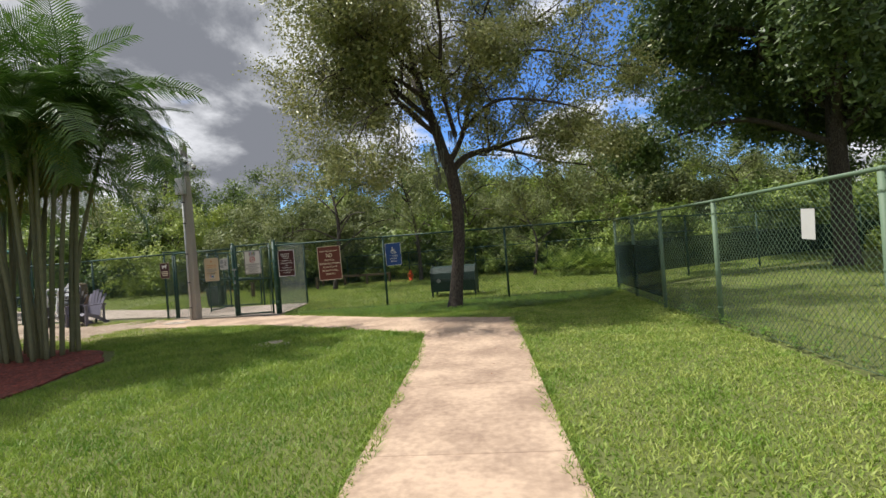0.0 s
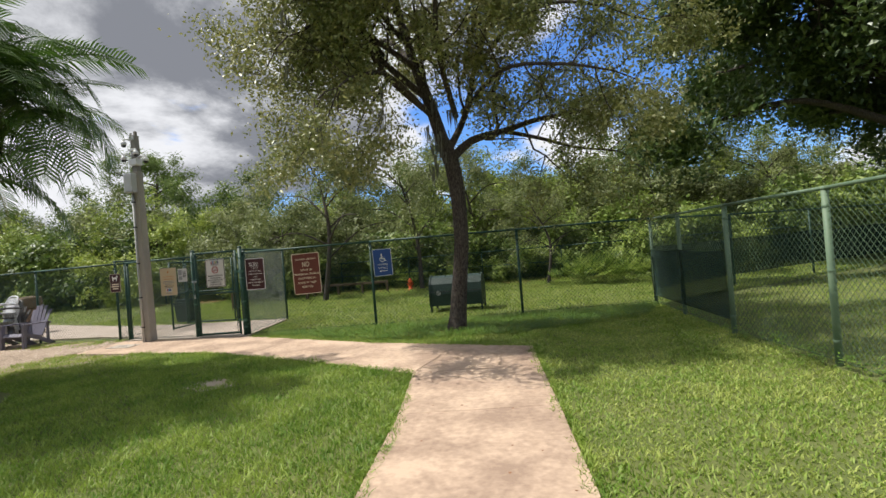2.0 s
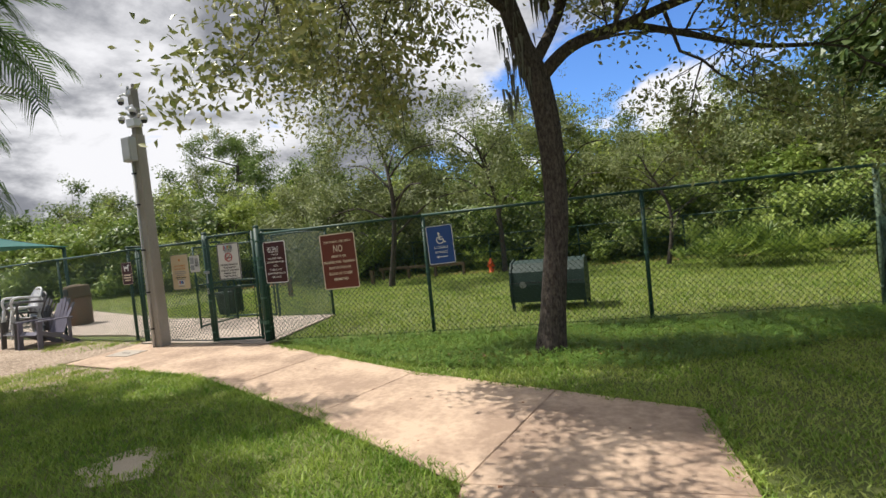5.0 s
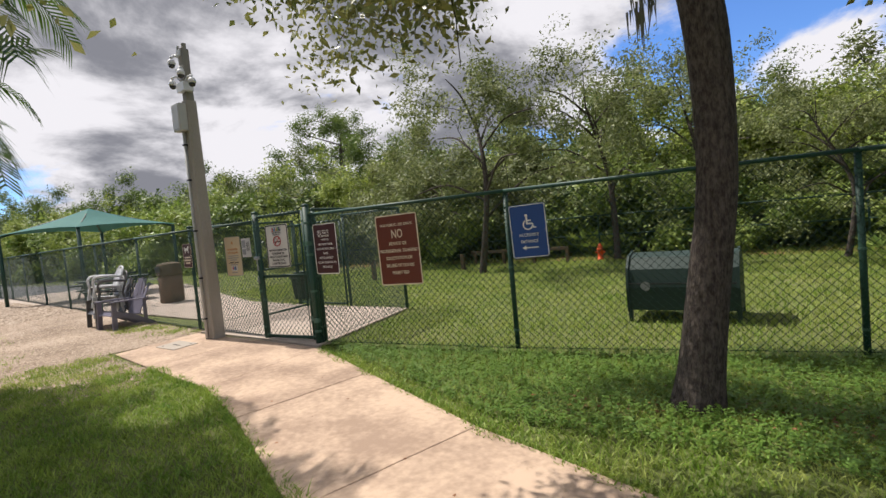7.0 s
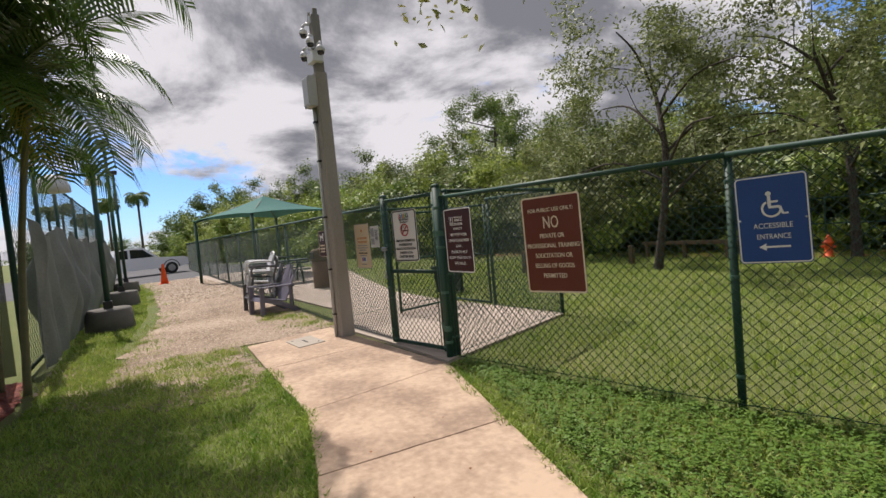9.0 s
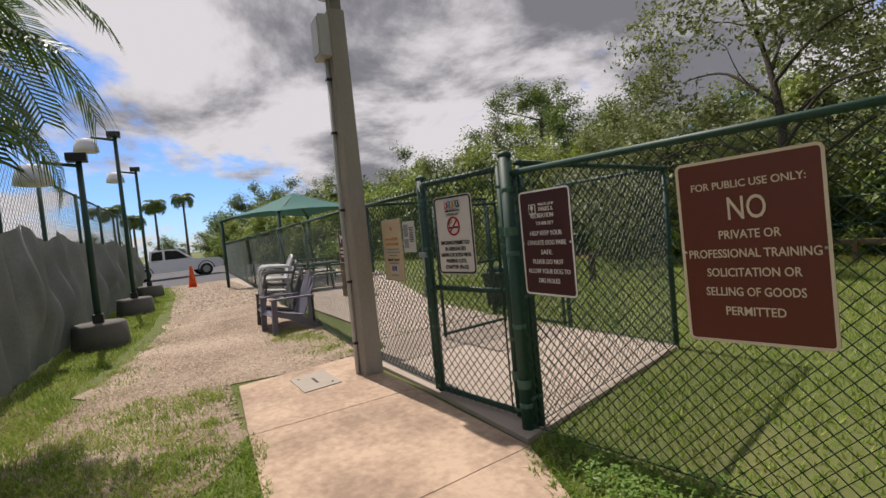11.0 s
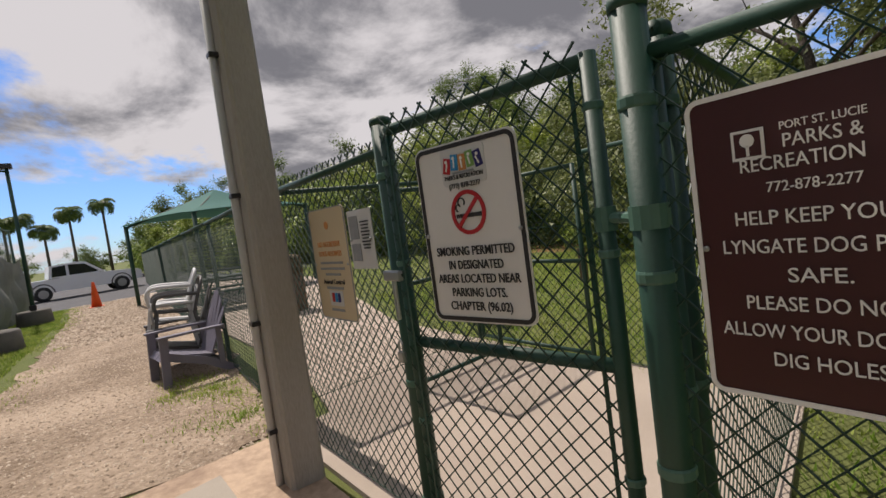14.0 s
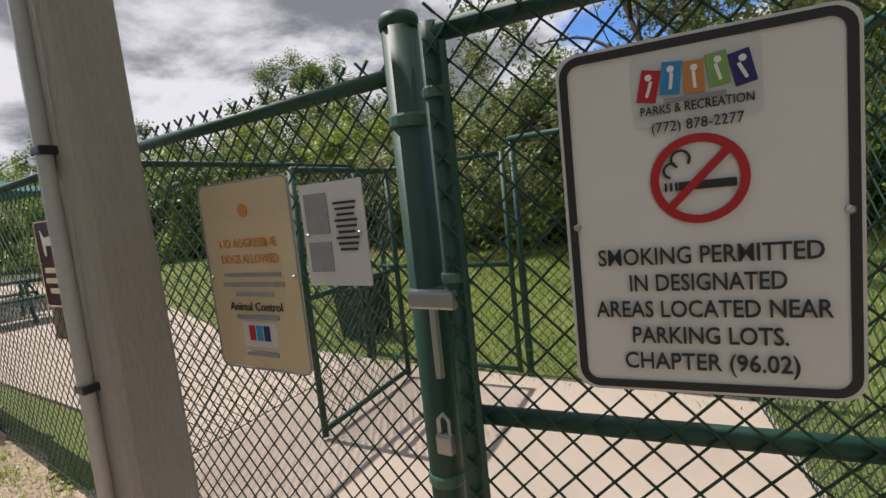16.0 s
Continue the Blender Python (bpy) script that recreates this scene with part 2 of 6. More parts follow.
    dgrey=mat("dark grey plastic", (0.13, 0.125, 0.12), (0.09, 0.085, 0.085), 0.5, bump=0.05),
    orange=mat("orange cone plastic", (0.75, 0.10, 0.015), (0.6, 0.08, 0.015), 0.5, bump=0.02),
    carpaint=mat("white car paint", (0.72, 0.72, 0.71), (0.68, 0.68, 0.68), 0.2, bump=0, spec=0.6),
    glass=mat("dark car glass", (0.015, 0.018, 0.02), (0.02, 0.02, 0.022), 0.06, bump=0, spec=0.8),
    tyre=mat("tyre rubber", (0.018, 0.018, 0.018), (0.03, 0.03, 0.03), 0.85, bump=0.1),
    rim=mat("alloy rim", (0.45, 0.45, 0.46), (0.35, 0.35, 0.36), 0.3, 0.8, bump=0),
    plate=mat("grey hatch steel", (0.40, 0.35, 0.29), (0.31, 0.27, 0.22), 0.8, bump=0.2),
    ballast=mat("dark concrete block", (0.16, 0.15, 0.135), (0.10, 0.095, 0.085), 0.95, fine=50, bump=0.4),
    joint=mat("dark joint dirt", (0.10, 0.075, 0.05), (0.06, 0.05, 0.035), 0.95, bump=0.3),
)



def airy(m, amount):
    """Lets part of the light pass a woven material."""
    nt = m.node_tree
    out = nt.nodes["Material Output"]
    shader = out.inputs["Surface"].links[0].from_socket
    tr, ms = nt.nodes.new("ShaderNodeBsdfTransparent"), nt.nodes.new("ShaderNodeMixShader")
    ms.inputs[0].default_value = amount
    nt.links.new(shader, ms.inputs[1])
    nt.links.new(tr.outputs[0], ms.inputs[2])
    nt.links.new(ms.outputs[0], out.inputs["Surface"])


airy(M["screen"], 0.35)
airy(M["whitescreen"], 0.12)

# ---- mesh helpers ----


class MB:
    """Vertices and faces gathered for one mesh."""

    def __init__(self):
        self.v, self.f = [], []

    def add(self, vs, fs):
        o = len(self.v)
        self.v.extend(tuple(p) for p in vs)
        self.f.extend(tuple(i + o for i in q) for q in fs)
        return self

    def box(self, c, s, m=None, bevel=0.0):
        x, y, z = s[0] / 2, s[1] / 2, s[2] / 2
        m = m or Matrix()
        if bevel:
            bm = bmesh.new()
            bmesh.ops.create_cube(bm, size=1)
            for v in bm.verts:
                v.co = Vector((v.co.x * s[0], v.co.y * s[1], v.co.z * s[2]))
            bmesh.ops.bevel(bm, geom=bm.edges[:], offset=bevel, segments=2, affect="EDGES", profile=0.6)
            bm.verts.index_update()
            self.add([m @ v.co + Vector(c) for v in bm.verts], [[v.index for v in q.verts] for q in bm.faces])
            bm.free()
            return self
        vs = [m @ Vector((a * x, b * y, d * z)) + Vector(c) for d in (-1, 1) for a, b in ((-1, -1), (1, -1), (1, 1), (-1, 1))]
        return self.add(vs, [(3, 2, 1, 0), (4, 5, 6, 7), (0, 1, 5, 4), (1, 2, 6, 5), (2, 3, 7, 6), (3, 0, 4, 7)])

    def tube(self, pts, radii, seg=8, cap=True):
        pts = [Vector(p) for p in pts]
        if isinstance(radii, (int, float)):
            radii = [radii] * len(pts)
        ref, rings, vs, fs = None, [], [], []
        for i, p in enumerate(pts):
            t = (pts[min(i + 1, len(pts) - 1)] - pts[max(i - 1, 0)])
            t = t.normalized() if t.length > 1e-9 else Vector((0, 0, 1))
            if ref is None:
                ref = t.orthogonal().normalized()
            ref = (ref - t * ref.dot(t))
            ref = ref.normalized() if ref.length > 1e-6 else t.orthogonal().normalized()
            o = t.cross(ref)
            vs += [p + (ref * math.cos(a) + o * math.sin(a)) * radii[i] for a in (2 * math.pi * k / seg for k in range(seg))]
        for i in range(len(pts) - 1):
            for k in range(seg):
                a, b = i * seg + k, i * seg + (k + 1) % seg
                fs.append((a, b, b + seg, a + seg))
        if cap:
            fs.append(tuple(range(seg))[::-1])
            fs.append(tuple((len(pts) - 1) * seg + k for k in range(seg)))
        return self.add(vs, fs)

    def lathe(self, c, profile, seg=16):
        vs, fs = [], []
        for r, z in profile:
            vs += [(c[0] + r * math.cos(2 * math.pi * k / seg), c[1] + r * math.sin(2 * math.pi * k / seg), c[2] + z) for k in range(seg)]
        for i in range(len(profile) - 1):
            for k in range(seg):
                a, b = i * seg + k, i * seg + (k + 1) % seg
                fs.append((a, b, b + seg, a + seg))
        fs.append(tuple(range(seg))[::-1])
        fs.append(tuple((len(profile) - 1) * seg + k for k in range(seg)))
        return self.add(vs, fs)

    def prism(self, outline, z0, z1, m=None):
        """A flat outline (x, y) raised from z0 to z1."""
        n = len(outline)
        m = m or Matrix()
        vs = [m @ Vector((x, y, z)) for z in (z0, z1) for x, y in outline]
        return self.add(vs, [tuple(range(n))[::-1], tuple(range(n, 2 * n))] + [(i, (i + 1) % n, n + (i + 1) % n, n + i) for i in range(n)])

    def mesh(self, name, smooth=False):
        me = bpy.data.meshes.new(name)
        me.from_pydata(self.v, [], self.f)
        if smooth:
            me.shade_smooth()
        me.update()
        return me


def part(name, mb, material, parent, label="", smooth=False):
    me = mb if isinstance(mb, bpy.types.Mesh) else mb.mesh(name, smooth)
    if not me.materials:
        me.materials.append(M[material])
    ob = new(name, me)
    ob.parent = parent
    if label:
        tagged(ob, label)
    return ob


def thing(name, place, label, category, group="", kind="", turn=0.0):
    ob = new(name)
    ob.empty_display_size = 0.2
    ob.matrix_basis = pose(*place, 0, 0, turn)
    return tagged(ob, label, category, group, kind)


def solid(name, mb, material, label, category, kind="", smooth=False, place=None):
    me = mb if isinstance(mb, bpy.types.Mesh) else mb.mesh(name, smooth)
    if not me.materials:
        me.materials.append(M[material])
    ob = new(name, me)
    if place:
        ob.matrix_basis = pose(*place)
    return tagged(ob, label, category, "", kind)


def array_mesh(name, verts, faces, material):
    """A mesh from arrays of triangles or quads, quickly."""
    verts, faces = np.asarray(verts, np.float32), np.asarray(faces, np.int32)
    me = bpy.data.meshes.new(name)
    me.vertices.add(len(verts))
    me.vertices.foreach_set("co", verts.ravel())
    k = faces.shape[1]
    me.loops.add(faces.size)
    me.loops.foreach_set("vertex_index", faces.ravel())
    me.polygons.add(len(faces))
    me.polygons.foreach_set("loop_start", np.arange(0, faces.size, k, dtype=np.int32))
    me.update(calc_edges=True)
    me.materials.append(M[material])
    return me


def inside(px, py, poly):
    hit = np.zeros(px.shape, bool)
    n = len(poly)
    for i in range(n):
        (x0, y0), (x1, y1) = poly[i], poly[(i + 1) % n]
        cross = (y0 > py) != (y1 > py)
        with np.errstate(divide="ignore", invalid="ignore"):
            hit ^= cross & (px < (x1 - x0) * (py - y0) / ((y1 - y0) or 1e-9) + x0)
    return hit

# ---- ground ----
RNG = np.random.default_rng(7)


def ground_sheet():
    steps = [-1500, -400, -120, -60, -30, -15, -8, -4, 0, 4, 8, 12, 16, 20, 30, 60, 120, 400, 1500]
    vs = [(x, y, 0) for y in steps for x in steps]
    n = len(steps)
    fs = [(j * n + i, j * n + i + 1, (j + 1) * n + i + 1, (j + 1) * n + i) for j in range(n - 1) for i in range(n - 1)]
    return MB().add(vs, fs)


solid("ground", ground_sheet(), "soil", "grassy park ground with short mown lawn", "ground", "structure")


def wavy(poly, step=0.25, amp=0.04, seed=0):
    """An outline with its edges broken up, for worn borders."""
    out = []
    for i, (a, b) in enumerate(zip(poly, poly[1:] + poly[:1])):
        n = max(1, int(math.dist(a, b) / step))
        for k in range(n):
            t = k / n
            x, y = a[0] + (b[0] - a[0]) * t, a[1] + (b[1] - a[1]) * t
            w = noise.noise_vector(Vector((x * 1.7, y * 1.7, seed))) + 0.5 * noise.noise_vector(Vector((x * 6, y * 6, seed + 9)))
            out.append((x + w.x * amp, y + w.y * amp))
    return out


# the walk: left and right border at each joint, then the branch to the gate
WALK_L = [(-0.15, -5.0), (-0.42, -3.3), (-0.70, -1.6), (-0.99, 0.1), (-1.27, 1.75), (-1.53, 3.36), (-1.80, 5.00), (-2.06, 6.55), (-2.40, 8.02)]
WALK_R = [(1.37, -4.9), (1.06, -3.2), (0.77, -1.5), (0.47, 0.18), (0.19, 1.86), (-0.10, 3.55), (-0.37, 5.20), (-0.63, 6.82), (-0.87, 8.25)]
CROSS = [((-2.40, 8.02), (-2.20, 9.71)), ((-4.14, 8.77), (-3.82, 10.12)), ((-5.80, 9.40), (-5.60, 10.78)), ((-6.95, 9.74), (-7.10, 11.35)), ((-8.67, 9.88), (-8.70, 11.36)), ((-10.20, 10.02), (-10.38, 11.34))]
SLABS = [[WALK_L[i], WALK_R[i], WALK_R[i + 1], WALK_L[i + 1]] for i in range(len(WALK_L) - 1)]
SLABS.append([WALK_L[-1], WALK_R[-1], (-1.055, 9.42), (-2.20, 9.71)])
SLABS += [[CROSS[i + 1][0], CROSS[i][0], CROSS[i][1], CROSS[i + 1][1]] for i in range(len(CROSS) - 1)]
PATH_POLY = WALK_R + [(-1.055, 9.42)] + [c[1] for c in CROSS] + [c[0] for c in CROSS[::-1]] + WALK_L[::-1][1:]
PAD = [(-7.16, 11.38), (-7.80, 13.95), (-10.9, 13.88), (-13.0, 14.0), (-17.0, 15.2), (-22.5, 16.9), (-29.0, 16.6), (-30.0, 12.2), (-14.5, 12.15), (-11.9, 12.12), (-10.4, 11.8), (-10.36, 11.40), (-8.7, 11.42)]
GRAVEL = [(-9.2, 9.92), (-8.7, 9.3), (-8.9, 8.6), (-9.9, 8.3), (-11.7, 8.7), (-16.0, 9.5), (-24.0, 9.9), (-29.5, 9.9), (-29.5, 12.9), (-22.0, 12.3), (-14.0, 11.75), (-12.2, 11.6), (-10.3, 11.55), (-10.35, 9.95)]
MULCH = [(-6.35, 3.7), (-6.9, 5.4), (-7.35, 6.6), (-8.35, 7.35), (-9.7, 7.6), (-10.85, 7.5), (-11.1, 5.5), (-11.0, 3.0), (-9.0, 2.3), (-7.0, 2.6)]
DIRT = [(-10.3, 9.88), (-8.6, 9.83), (-7.9, 9.45), (-8.2, 8.6), (-9.3, 7.9), (-10.5, 7.7), (-11.5, 7.9), (-10.5, 8.8)]
HOLE = [(-5.35, 7.6), (-4.95, 7.45), (-4.6, 7.65), (-4.75, 7.95), (-5.2, 8.0)]
ROAD = [(-29.3, -60.0), (-29.3, 60.0), (-56.0, 60.0), (-56.0, -60.0)]


def flat(outline, z):
    return MB().prism(outline, z - 0.05, z)


solid("gravel_drive", flat(wavy(GRAVEL, 0.3, 0.22, 3), 0.012), "gravel", "pale tan gravel drive with loose stones", "gravel drive", "structure")
solid("road", flat(ROAD, 0.008), "asphalt", "grey asphalt road beyond the gravel drive", "road", "structure")
solid("mulch_bed", flat(wavy(MULCH, 0.2, 0.12, 4), 0.03), "mulch", "red mulch bed under the palms", "mulch bed", "structure")
solid("bare_patch", flat(wavy(HOLE, 0.05, 0.14, 5), 0.006), "sand", "bare sandy patch worn in the lawn", "bare patch", "structure")
solid("dirt_verge", flat(wavy(DIRT, 0.08, 0.25, 6), 0.007), "gravel", "sandy worn verge beside the walkway", "dirt verge", "structure")
pad_ob = solid("concrete_pad", flat(PAD, 0.035), "pad", "pale concrete pad inside the dog park gate", "pavement", "structure")


def slab_mesh(quad, i):
    c = Vector((sum(p[0] for p in quad) / 4, sum(p[1] for p in quad) / 4))
    tilt = [0.022 + 0.004 * noise.noise(Vector((p[0] * 3, p[1] * 3, i))) for p in quad]
    inner = []
    for a, b in zip(quad, quad[1:] + quad[:1]):
        n = 8
        for k in range(n):
            p = Vector(a).lerp(Vector(b), (k + 0.001) / n)
            q = p + (c - p).normalized() * 0.003
            w = noise.noise_vector(Vector((p.x * 5, p.y * 5, 2.0)))
            inner.append((q.x + w.x * 0.006, q.y + w.y * 0.006))
    h = sum(tilt) / 4
    cv = [(c.x + (x - c.x) * s, c.y + (y - c.y) * s, z) for z, s in ((-0.06, 1), (h - 0.006, 1), (h, 0.994)) for x, y in inner]
    n = len(inner)
    fs = [(r * n + k, r * n + (k + 1) % n, (r + 1) * n + (k + 1) % n, (r + 1) * n + k) for r in range(2) for k in range(n)]
    fs.append(tuple(2 * n + k for k in range(n)))
    return MB().add(cv, fs)


walkway = solid("walkway", flat(PATH_POLY, 0.008), "joint", "tan concrete walkway of cast slabs with dark joints", "walkway", "structure")
for i, quad in enumerate(SLABS):
    part("slab", slab_mesh(quad, i), "concrete", walkway)
hatch = solid("utility_hatch", MB().prism([(-9.94, 10.49), (-9.38, 10.50), (-9.44, 10.89), (-10.03, 10.88)], 0.015, 0.031), "plate", "worn utility hatch cover set in the concrete", "hatch")
part("slot", MB().box((-9.70, 10.69, 0.033), (0.20, 0.025, 0.004)), "ink", hatch)
for q in ((-9.86, 10.56), (-9.52, 10.82)):
    part("bolt", MB().lathe((q[0], q[1], 0.030), [(0.012, 0), (0.012, 0.006)], 8), "ink", hatch)

# ---- grass, stones and litter ----


def scatter(n, x0, x1, y0, y1, keep=None, avoid=(), rng=RNG):
    px, py = rng.uniform(x0, x1, n), rng.uniform(y0, y1, n)
    ok = np.ones(n, bool)
    if keep:
        ok &= inside(px, py, keep)
    for poly in avoid:
        ok &= ~inside(px, py, poly)
    return px[ok], py[ok]


def blades(px, py, height, width, rng=RNG, lean=0.5, simple=False):
    """Bent grass blades: three triangles each, or one for grass further off."""
    n = len(px)
    ang, bend = rng.uniform(0, 2 * np.pi, n), rng.uniform(0, 2 * np.pi, n)
    h = height * rng.uniform(0.45, 1.25, n)
    w = width * rng.uniform(0.6, 1.3, n)
    l = h * lean * rng.uniform(0.2, 1.6, n)
    dx, dy = np.cos(ang) * w / 2, np.sin(ang) * w / 2
    bx, by = np.cos(bend) * l, np.sin(bend) * l
    z = np.zeros(n)
    if simple:
        v = np.stack([np.stack([px - dx, py - dy, z], 1), np.stack([px + dx, py + dy, z], 1), np.stack([px + bx, py + by, h * 0.95], 1)], 1).reshape(-1, 3)
        return v, np.arange(3 * n).reshape(-1, 3)
    v = np.stack([np.stack([px - dx, py - dy, z], 1), np.stack([px + dx, py + dy, z], 1),
                  np.stack([px + dx * 0.8 + bx * 0.35, py + dy * 0.8 + by * 0.35, h * 0.6], 1), np.stack([px - dx * 0.8 + bx * 0.35, py - dy * 0.8 + by * 0.35, h * 0.6], 1),
                  np.stack([px + bx, py + by, h * 0.95], 1)], 1).reshape(-1, 3)
    o = np.arange(n)[:, None] * 5
    f = np.concatenate([o + [0, 1, 2], o + [0, 2, 3], o + [3, 2, 4]], 1).reshape(-1, 3)
    return v, f


def grass_patch(name, material, label, n, box, height, width, keep=None, avoid=(), lean=0.6, simple=False):
    px, py = scatter(n, *box, keep, avoid)
    d = np.array([noise.noise(Vector((x * 1.3, y * 1.3, 1))) for x, y in zip(px[::1], py[::1])]) if len(px) < 60000 else np.sin(px * 2.1 + np.sin(py * 1.7) * 2) * np.sin(py * 1.9 + np.cos(px * 1.3) * 2)
    hv = height * (1 + 0.3 * d)
    v, f = blades(px, py, hv, width, lean=lean, simple=simple)
    solid(name, array_mesh(name, v, f, material), material, label, "grass", "stuff")


HARD = [PATH_POLY, MULCH, HOLE]
LEFT_LAWN = [(-0.9, 0.4), (-1.5, 4.0), (-2.3, 8.1), (-4.1, 8.95), (-5.8, 9.55), (-7.05, 9.9), (-8.5, 9.9), (-8.9, 9.1), (-9.0, 8.5), (-9.8, 7.8), (-8.0, 7.4), (-7.2, 6.6), (-6.3, 3.7), (-6.2, 0.4)]
grass_patch("lawn_grass", "lush", "lush green lawn grass beside the walkway", 240000, (-10, -0.3, 0.3, 10), 0.048, 0.009, LEFT_LAWN, [PATH_POLY, MULCH, wavy([(cx * 0.6 - 4.97 * 0.4, cy * 0.6 + 7.73 * 0.4) for cx, cy in HOLE], 0.04, 0.12, 8)], 1.0)
RIGHT_LAWN = [(0.35, 0.3), (-0.25, 3.5), (-1.1, 8.3), (-1.2, 9.3), (-2.3, 9.6), (-3.86, 10.0), (-5.6, 10.7), (-7.1, 11.3), (-7.2, 11.55), (-4.5, 12.0), (-1.5, 12.75), (1.25, 13.4), (1.7, 9.8), (2.3, 5.8), (3.0, 0.3)]
grass_patch("lawn_grass", "grass", "sunlit yellow green lawn grass", 330000, (-7.2, 3.2, 0.2, 13.4), 0.036, 0.011, RIGHT_LAWN, HARD, 1.1)
grass_patch("park_grass", "grass", "mown grass inside the dog park", 170000, (-16, 9, 11.6, 24), 0.07, 0.016, [(-7.2, 11.6), (-4.5, 12.0), (-1.5, 12.75), (1.3, 13.4), (9, 20), (9, 24), (-16, 24), (-16, 15.2), (-10.9, 13.7), (-7.7, 13.7)], simple=True)
grass_patch("field_grass", "grass", "mown grass behind the side fence", 90000, (1.5, 16, -2, 20), 0.06, 0.014, [(3.4, -2), (2.9, 3), (2.4, 6), (1.7, 9.5), (1.4, 12.8), (6, 17), (12, 20), (16, 20), (16, -2)], simple=True)
grass_patch("park_grass", "grass", "mown grass beyond the concrete pad", 45000, (-45, -13, 13.9, 30), 0.09, 0.02, [(-13, 14.0), (-17, 15.4), (-22.5, 17.1), (-29, 16.9), (-45, 16), (-45, 30), (-13, 30)], simple=True)
grass_patch("verge_grass", "grass", "patchy grass along the windscreen fence", 60000, (-30, -8.5, 7.5, 9.8), 0.06, 0.010, [(-9.6, 7.7), (-12, 7.8), (-29, 8.5), (-29, 9.7), (-24, 9.7), (-16, 9.2), (-11.6, 8.5), (-9.0, 8.3)])


def tufts(label, n, box, keep, avoid=(), each=70, spread=0.10, height=0.06):
    """Separate clumps of grass on bare ground."""
    cx, cy = scatter(n, *box, keep, avoid)
    k = RNG.uniform(0.4, 1.6, len(cx))
    px = np.repeat(cx, each) + RNG.normal(0, spread, len(cx) * each) * np.repeat(k, each)
    py = np.repeat(cy, each) + RNG.normal(0, spread, len(cx) * each) * np.repeat(k, each)
    ok = ~inside(px, py, PATH_POLY)
    v, f = blades(px[ok], py[ok], height, 0.008, lean=0.9)
    solid("verge_grass", array_mesh("verge_grass", v, f, "grass"), "grass", label, "grass", "stuff")


tufts("grass clumps spreading over the sandy verge", 260, (-11.6, -7.8, 7.6, 9.9), DIRT)
tufts("thin grass clumps by the plastic chairs", 90, (-13.8, -10.4, 10.6, 11.6), [(-13.2, 10.9), (-12.1, 10.75), (-10.9, 11.0), (-10.5, 11.5), (-12.9, 11.5)])
tufts("grass clumps along the gravel drive border", 300, (-30, -9.5, 8.0, 10.2), [(-9.5, 8.2), (-11.7, 8.4), (-16, 9.1), (-24, 9.6), (-29, 9.6), (-29, 10.1), (-24, 10.1), (-16, 9.75), (-11, 8.9)], (), 80, 0.13)
grass_patch("verge_grass", "lush", "longer grass growing over the walkway border", 5000, (-7.2, -1.0, 9.6, 11.5), 0.10, 0.007, [(-1.06, 9.43), (-2.2, 9.72), (-3.82, 10.13), (-5.60, 10.79), (-7.10, 11.36), (-5.6, 11.0), (-3.8, 10.33), (-1.2, 9.7)], [], 1.0)


def fringe(edge, seed):
    """Uneven grass creeping over a border of the walkway, thick in places and gone in others."""
    xs, ys, hs = [], [], []
    rng = np.random.default_rng(seed)
    for a, b in zip(edge, edge[1:]):
        a, b = Vector(a), Vector(b)
        t = (b - a).normalized()
        out = Vector((t.y, -t.x))
        for u in rng.uniform(0, (b - a).length, int((b - a).length * 420)):
            p = a + t * u
            k = noise.noise(Vector((p.x * 2.3, p.y * 2.3, seed))) + 0.6 * noise.noise(Vector((p.x * 8, p.y * 8, seed + 3)))
            d = rng.uniform(-0.06 - 0.075 * k, 0.07)
            q = p + out * d
            xs.append(q.x)
            ys.append(q.y)
            hs.append(0.045 * (1 + 0.7 * k) if d < 0 else 0.05)
    v, f = blades(np.array(xs), np.array(ys), np.maximum(np.array(hs), 0.018), 0.009, rng, 1.1)
    solid("verge_grass", array_mesh("verge_grass", v, f, "lush"), "lush", "ragged grass creeping over the walkway border", "grass", "stuff")


fringe([p for p in WALK_R if p[1] > -0.5] + [(-1.055, 9.42), CROSS[0][1], CROSS[1][1], CROSS[2][1], CROSS[3][1]], 5)
fringe([CROSS[4][0], CROSS[3][0], CROSS[2][0], CROSS[1][0]] + [p for p in WALK_L[::-1] if p[1] > -0.5], 6)


def weeds(px, py, size, name, label, height=0.10):
    """Low broad-leaved weeds, each a spray of small leaves."""
    vs, fs = [], []
    for x, y in zip(px, py):
        for k in range(9):
            a, e = RNG.uniform(0, 2 * math.pi), RNG.uniform(0.1, 1.0)
            c = np.array((x + math.cos(a) * size * 0.9 * RNG.uniform(0.1, 1), y + math.sin(a) * size * 0.9 * RNG.uniform(0.1, 1), height * RNG.uniform(0.2, 1.1)))
            u = np.array((math.cos(a), math.sin(a), 0.35 - e * 0.6)) * size * 0.5
            w = np.array((-math.sin(a), math.cos(a), RNG.uniform(-0.4, 0.4))) * size * 0.22
            o = len(vs)
            vs += [c - u, c + w - u * 0.2, c + u, c - w - u * 0.2]
            fs.append((o, o + 1, o + 2, o + 3))
    solid(name, array_mesh(name, vs, fs, "weed"), "weed", label, "weeds", "stuff")


